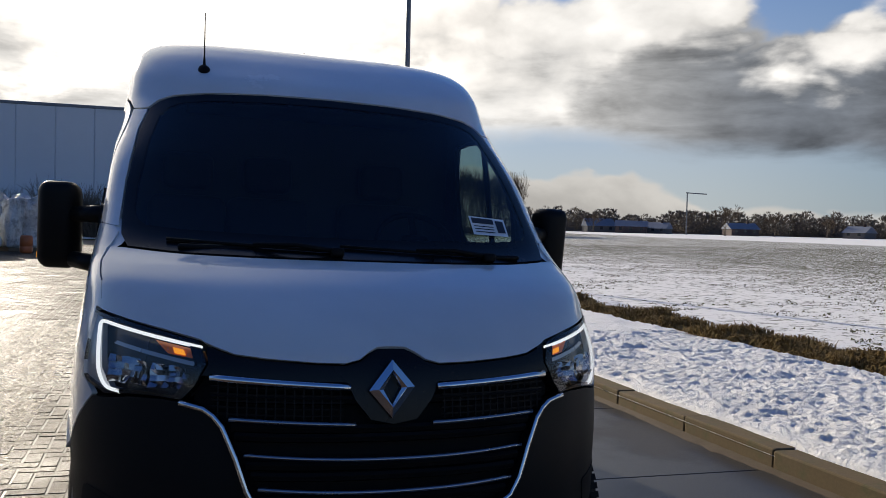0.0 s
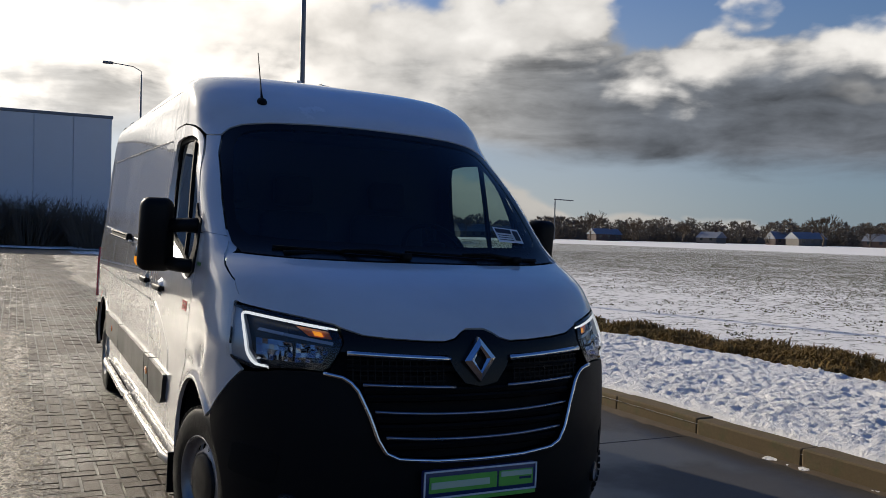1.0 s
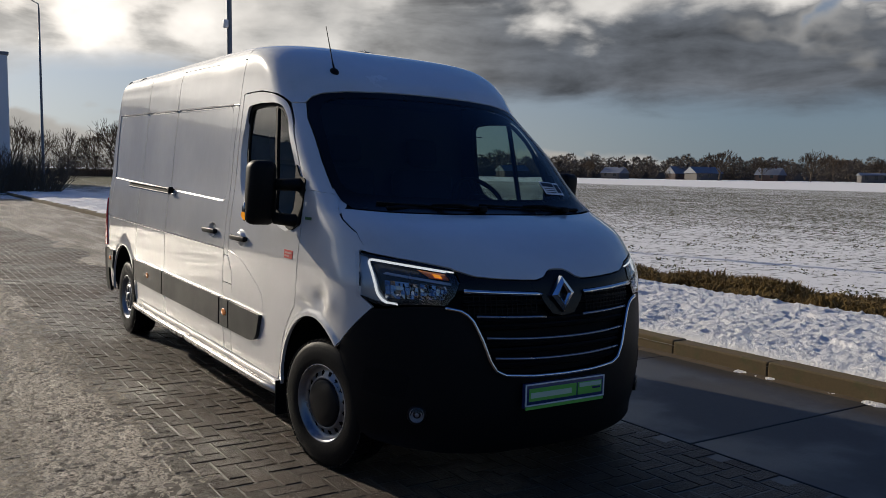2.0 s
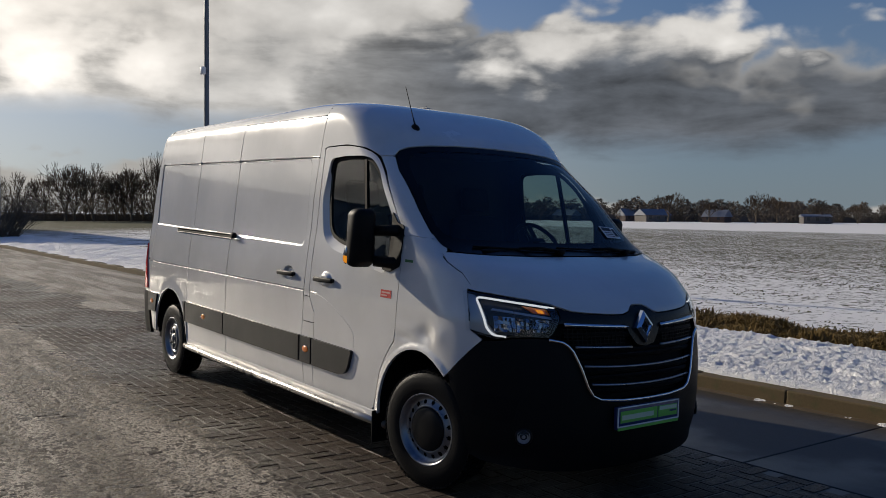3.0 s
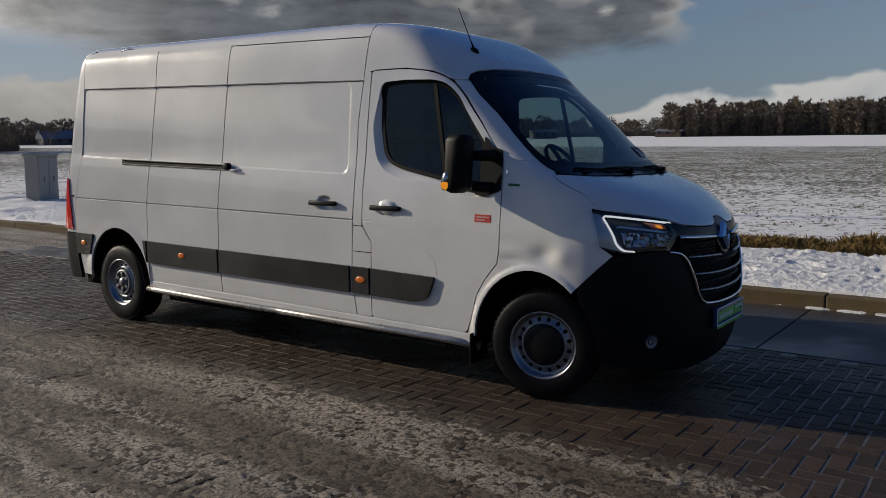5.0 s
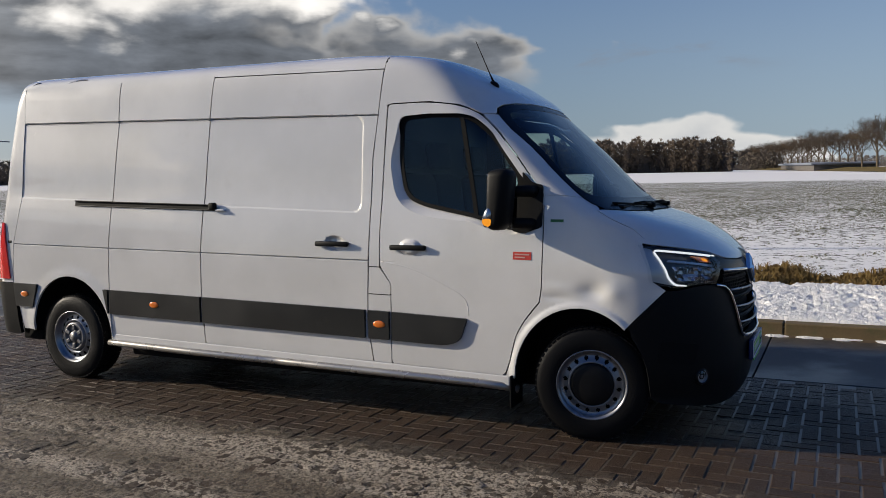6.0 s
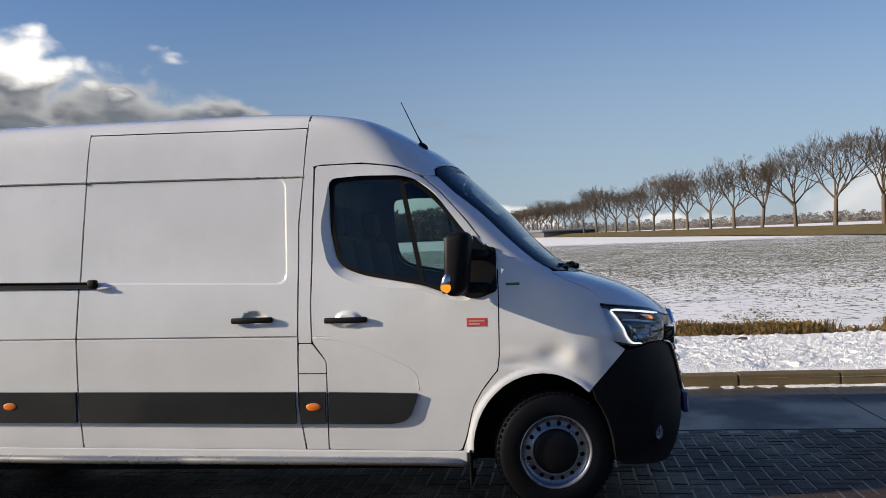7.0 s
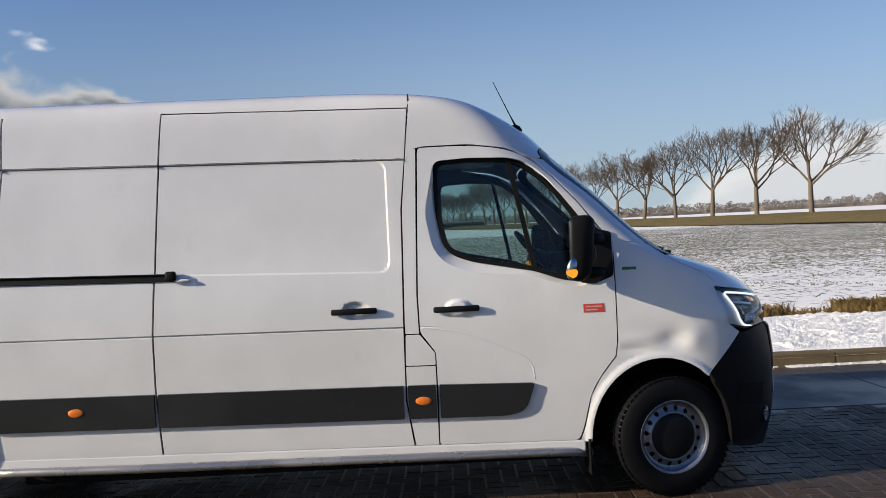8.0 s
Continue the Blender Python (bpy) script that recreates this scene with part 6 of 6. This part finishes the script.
# ---- dead grass along the ditch ----
def tufts(name, x0, x1, y0, y1, count, tall, seed, label):
    """Bent dry blades in clumps along a strip."""
    rng = random.Random(seed)
    verts, faces = [], []
    heads = [(rng.uniform(x0, x1), rng.uniform(y0, y1), rng.uniform(.6, 1.35)) for k in range(count // 14)]
    for k in range(count):
        hx, hy, big = rng.choice(heads)
        cx, cy = hx + .22 * noise.noise(Vector((hy * .35, 2, seed))) + rng.gauss(0, .07), hy + rng.gauss(0, .10)
        if noise.noise(Vector((cx * 1.3, cy * .9, 3))) < -.28:
            continue
        h = tall * big * rng.uniform(.6, 1.1) * (.7 + .6 * noise.noise(Vector((cx, cy, 1))))
        for j in range(9):
            a = rng.uniform(0, 6.283)
            p = Vector((cx + rng.gauss(0, .07), cy + rng.gauss(0, .09), .05))
            lean = Vector((math.cos(a), math.sin(a), 0)) * h * rng.uniform(.3, 1.3)
            side = Vector((-math.sin(a), math.cos(a), 0)) * rng.uniform(.006, .014)
            mid, tip = p + lean * .4 + Vector((0, 0, h * .75)), p + lean + Vector((0, 0, h * rng.uniform(.4, .9)))
            i = len(verts)
            verts += [p - side, p + side, mid + side * .8, mid - side * .8, tip]
            faces += [(i, i + 1, i + 2, i + 3), (i + 3, i + 2, i + 4)]
    me = bpy.data.meshes.new(name)
    me.from_pydata(verts, [], faces)
    me.materials.append(DRY_GRASS)
    return tagged(new(name, me), label, "grass", "", "stuff")


tufts("ditch_grass", 7.58, 8.72, -8, 14, 9500, .29, 2, "dry yellow-brown grass along the ditch")
tufts("ditch_grass", 7.58, 8.72, 14, 19, 1100, .28, 3, "dry yellow-brown grass along the ditch")
bm = bmesh.new()
rows = []
for k in range(206):
    y = -30 + .25 * k
    rows.append([bm.verts.new((x + .12 * noise.noise(Vector((x, y * .8, 0))), y, (z + .12) * smooth(21.0, 17.5, y) - .12 + .07 * noise.noise(Vector((x * 2, y * 1.5, 4))))) for x, z in ((7.42, -.04), (7.7, .09), (8.1, .14), (8.45, .10), (8.85, -.06))])
for a, b in zip(rows, rows[1:]):
    for i in range(4):
        bm.faces.new((a[i], a[i + 1], b[i + 1], b[i]))
tagged(part("ditch_bank", bm, DRY_GRASS, None, "tangled brown grass bank of the ditch", True), "", "bank", "", "structure")


# short grass tips that stand out of the thin snow on the near field
GRASS = plain("short_field_grass", (0.150, 0.140, 0.072), 0.9, spread=0.5, grain=3.0, big=0.4, shine=0.05)
rng = random.Random(77)
verts, faces = [], []
for k in range(170000):
    x = 10.3 + 61 * rng.random() ** 1.5
    y = rng.uniform(-30, 75)
    p = Vector((x, y, 0))
    if noise.noise(p * .55) + .6 * noise.noise(p * 1.9) < .32 - .70 * smooth(9.0, 30.0, x):
        continue
    a, h = rng.uniform(0, 6.283), rng.uniform(.010, .032)
    w = rng.uniform(.010, .035)
    sx, sy = math.cos(a) * w, math.sin(a) * w
    i = len(verts)
    lean = rng.uniform(-.03, .03)
    verts += [(x - sx, y - sy, -.225), (x + sx, y + sy, -.225), (x + sx * .5 + lean, y + sy * .5, -.22 + h), (x - sx * .4 + lean, y - sy * .4, -.22 + h * .8)]
    faces.append((i, i + 1, i + 2, i + 3))
me = bpy.data.meshes.new("field_grass")
me.from_pydata(verts, [], faces)
me.materials.append(GRASS)
tagged(new("field_grass", me), "short grass tips standing out of thin snow", "grass", "", "stuff")


# ---- kerb, slabs and pavers ----
kerb = thing("kerb", "weathered concrete kerb stones with moss and snow", "kerb", None, "", "structure")
bm = box((0, 0, -.1), (.22, .996, .135), .014)
stone = part("kerb_stone", bm, KERB_MAT, kerb)
stone.location = (KERB_X, -8, 0)
for k in range(1, 84):
    o = stone.copy()
    o.location = (KERB_X + .006 * math.sin(k * 7.3), -8 + k * 1.0, .006 * math.sin(k * 3.1))
    scene.collection.objects.link(o)
slabs = thing("gutter_slabs", "wet grey concrete slabs beside the kerb", "slab", None, "", "structure")
bm = box((0, 0, -.15), (KERB_X - SLAB_X - .015, 1.897, .0), .008)
first_slab = part("concrete_slab", bm, SLAB, slabs)
first_slab.location = (SLAB_X + .008, 3.115 - 1.91 * 10, -.002)
for k in range(1, 34):
    o = first_slab.copy()
    o.location = (SLAB_X + .008, 3.115 + 1.91 * (k - 10), -.002 + .003 * math.sin(k * 5.1))
    scene.collection.objects.link(o)
# ragged line of old snow in the gutter
bm = bmesh.new()
rows = []
for k in range(700):
    y = -5 + .04 * k
    w = max(0, .005 + .12 * noise.noise(Vector((y * 1.1, 7, 0))) + .07 * noise.noise(Vector((y * 6, 1, 0))) + .05 * noise.noise(Vector((y * 17, 1, 0))) + .07 * smooth(3.9, 3.0, y)) * smooth(4.9, 4.2, y)
    rows.append([bm.verts.new((KERB_X - w * t, y, .002 + .022 * min(w / .12, 1) * (1 - t) ** .7)) for t in (1.0, .66, .33, 0.0)])
for a, b in zip(rows, rows[1:]):
    if max(abs(a[0].co.x - KERB_X), abs(b[0].co.x - KERB_X)) > .012:
        for i in range(3):
            bm.faces.new((a[i], a[i + 1], b[i + 1], b[i]))
for v in [v for v in bm.verts if not v.link_faces]:
    bm.verts.remove(v)
tagged(part("gutter_snow", bm, SNOW, None, "thin line of old snow against the kerb", True), "", "snow", "", "stuff")

# brown silt washed up along the kerb
SILT = plain("brown_gutter_silt", (0.075, 0.052, 0.028), 0.7, spread=0.4, grain=35.0, relief=0.6, big=3.0)
bm = bmesh.new()
rows = []
for k in range(900):
    y = -6 + .04 * k
    w = max(.01, .09 + .05 * noise.noise(Vector((y * .8, 17, 0))) + .03 * noise.noise(Vector((y * 7, 11, 0))))
    rows.append([bm.verts.new((KERB_X + .002 - w * t, y, .002 + .012 * (1 - t) + .003 * noise.noise(Vector((t * 4, y * 11, 0))) - .004 * t)) for t in (1.0, .6, .3, 0.0)])
for a, b in zip(rows, rows[1:]):
    for i in range(3):
        bm.faces.new((a[i], a[i + 1], b[i + 1], b[i]))
tagged(part("gutter_silt", bm, SILT, None, "strip of brown silt along the kerb's foot", True), "", "silt", "", "stuff")

# a clod of earth on the snow
clod = bmesh.new()
bmesh.ops.create_icosphere(clod, subdivisions=3, radius=.11)
for v in clod.verts:
    v.co *= 1 + .5 * noise.noise(v.co * 14) + .25 * noise.noise(v.co * 40)
    v.co.z *= .5
clod = part("earth_clod", clod, SILT, None, "", True)
clod.location = (6.92, 2.34, 0.015)
tagged(clod, "small dark clod of earth on the snow", "clod")

# pavers in herringbone, square to the kerb
PW, GAP = .104, .010
PL = 2 * PW
near_brick = bpy.data.meshes.new("paver")
bm = bmesh.new()
x, y, e = (PL - GAP) / 2, (PW - GAP) / 2, .004
low = [bm.verts.new(p) for p in ((-x, -y, -.02), (x, -y, -.02), (x, y, -.02), (-x, y, -.02))]
up = [bm.verts.new(p) for p in ((-x, -y, -e), (x, -y, -e), (x, y, -e), (-x, y, -e))]
top = [bm.verts.new(p) for p in ((-x + e, -y + e, 0), (x - e, -y + e, 0), (x - e, y - e, 0), (-x + e, y - e, 0))]
for k in range(4):
    bm.faces.new((low[k], low[(k + 1) % 4], up[(k + 1) % 4], up[k]))
    bm.faces.new((up[k], up[(k + 1) % 4], top[(k + 1) % 4], top[k]))
bm.faces.new(top)
bm.to_mesh(near_brick)
bm.free()
near_brick.materials.append(PAVER)
rng = random.Random(3)
verts, faces = [], []
x0, y0 = -12.0, -2.5
for i in range(int((SLAB_X - x0) / PW)):
    for j in range(int(50 / PW)):
        kind = (i - j) % 4
        if kind not in (0, 3):
            continue
        across = kind == 0
        x, y = SLAB_X - (i + .5) * PW - (PW / 2 if across else 0), y0 + (j + .5) * PW + (0 if across else PW / 2)
        if across and x - PW < x0 - .1:
            continue
        z = rng.uniform(-.003, .002)
        tx, ty, turn = rng.uniform(-.009, .009), rng.uniform(-.006, .006), rng.uniform(-.010, .010) + (0 if across else math.pi / 2)
        if -2.6 < x < -.3 and 2.3 < y < 5.0:
            o = new("paver", near_brick)
            o.parent = yard
            o.location, o.rotation_euler = (x, y, z), (tx, ty, turn)
            continue
        s = len(verts)
        a, b, e = (PL - GAP) / 2, (PW - GAP) / 2, .004
        c, q = math.cos(turn), math.sin(turn)
        for u, v, w in ((-a, -b, -.012), (a, -b, -.012), (a, b, -.012), (-a, b, -.012), (-a + e, -b + e, 0), (a - e, -b + e, 0), (a - e, b - e, 0), (-a + e, b - e, 0)):
            verts.append((x + u * c - v * q, y + u * q + v * c, z + w + (v * tx - u * ty if w == 0 else 0)))
        faces += [(s + 4, s + 5, s + 6, s + 7)] + [(s + k, s + (k + 1) % 4, s + 4 + (k + 1) % 4, s + 4 + k) for k in range(4)]
me = bpy.data.meshes.new("pavers")
me.from_pydata(verts, [], faces)
me.materials.append(PAVER)
pavers = new("pavers", me)
pavers.parent = yard
tagged(pavers, "", "", "", "stuff")

# churned slush and salt beyond the wheel track: a thin uneven crust that sinks between the pavers
def slush_mat(n):
    at = n.add("ShaderNodeNewGeometry").outputs["Position"]
    bands = n.noise(n.add("ShaderNodeMapping", Vector=at, Scale=(2.6, 0.30, 1.0)).outputs[0], 1.0, 4.0, 0.6)
    grain = n.noise(at, 55.0, 8.0, 0.74)
    salt = n.math("MULTIPLY", n.span(bands, 0.42, 0.62), n.span(grain, 0.40, 0.58))
    base = n.mix(n.span(grain, 0.36, 0.62), (0.034, 0.024, 0.015), (0.20, 0.155, 0.105))
    base = n.mix(n.math("MULTIPLY", salt, 0.85), base, (0.60, 0.52, 0.42))
    return n.add("ShaderNodeBsdfPrincipled", Base_Color=base, Roughness=0.55, Specular_IOR_Level=0.3, Normal=bump(n, grain, 1.0, 0.030)).outputs[0]


SLUSH = material("salty_slush", slush_mat)


def slush_lumps(x, y):
    p = Vector((x, y, 0))
    inward = smooth(-.50, -.85, x + .12 * noise.noise(Vector((0, y * .8, 2))) + .08 * noise.noise(p * 3.0))
    h = .010 * noise.noise(p * 18.0) + .010 * noise.noise(p * 34.0) + .004 * noise.noise(p * 2.0)
    inside = smooth(1.5, 2.4, y + .5 * noise.noise(p * 1.1)) * smooth(14.0, 12.0, y + .6 * noise.noise(p * .9)) * smooth(-4.6, -4.0, x + .3 * noise.noise(p * 1.3))
    return h - .014 * (1 - inward * inside)


flat_sheet("slush_crust", -4.6, -.40, 1.5, 14.0, 0.0015, SLUSH, "brown pitted slush with streaks of salt on the paving", "slush", 230, 560, slush_lumps)["kind"] = "stuff"

# mud and slush churned over the far slabs
def mud_lumps(x, y):
    p = Vector((x, y, 0))
    inside = smooth(11.0, 16.0, y + 1.5 * noise.noise(p * .7)) * smooth(50.0, 46.0, y) * smooth(.3, 1.3, x + .8 * noise.noise(p * .5))
    return .012 * noise.noise(p * 7.0) + .010 * noise.noise(Vector((x * 3.0, y * .8, 5))) - .030 * (1 - inside)


flat_sheet("mud_crust", .2, KERB_X, 10.0, 50.0, .010, SLUSH, "brown mud and slush churned over slabs beside the kerb", "mud", 50, 500, mud_lumps)["kind"] = "stuff"

# what lies in the yard follows its fall
for ob in list(scene.objects):
    if ob.parent is None and ob.name.split(".")[0] in ("paved_yard", "slush_crust", "mud_crust", "snowy_verge", "snowy_verge_far", "snowy_verge_near", "field_edge", "ditch_grass", "ditch_bank", "kerb", "gutter_slabs", "gutter_snow", "gutter_silt", "yard_end_verge", "bush", "barrel", "wrapped_stack", "utility_cabinet"):
        ob.matrix_world = YARD @ ob.matrix_basis
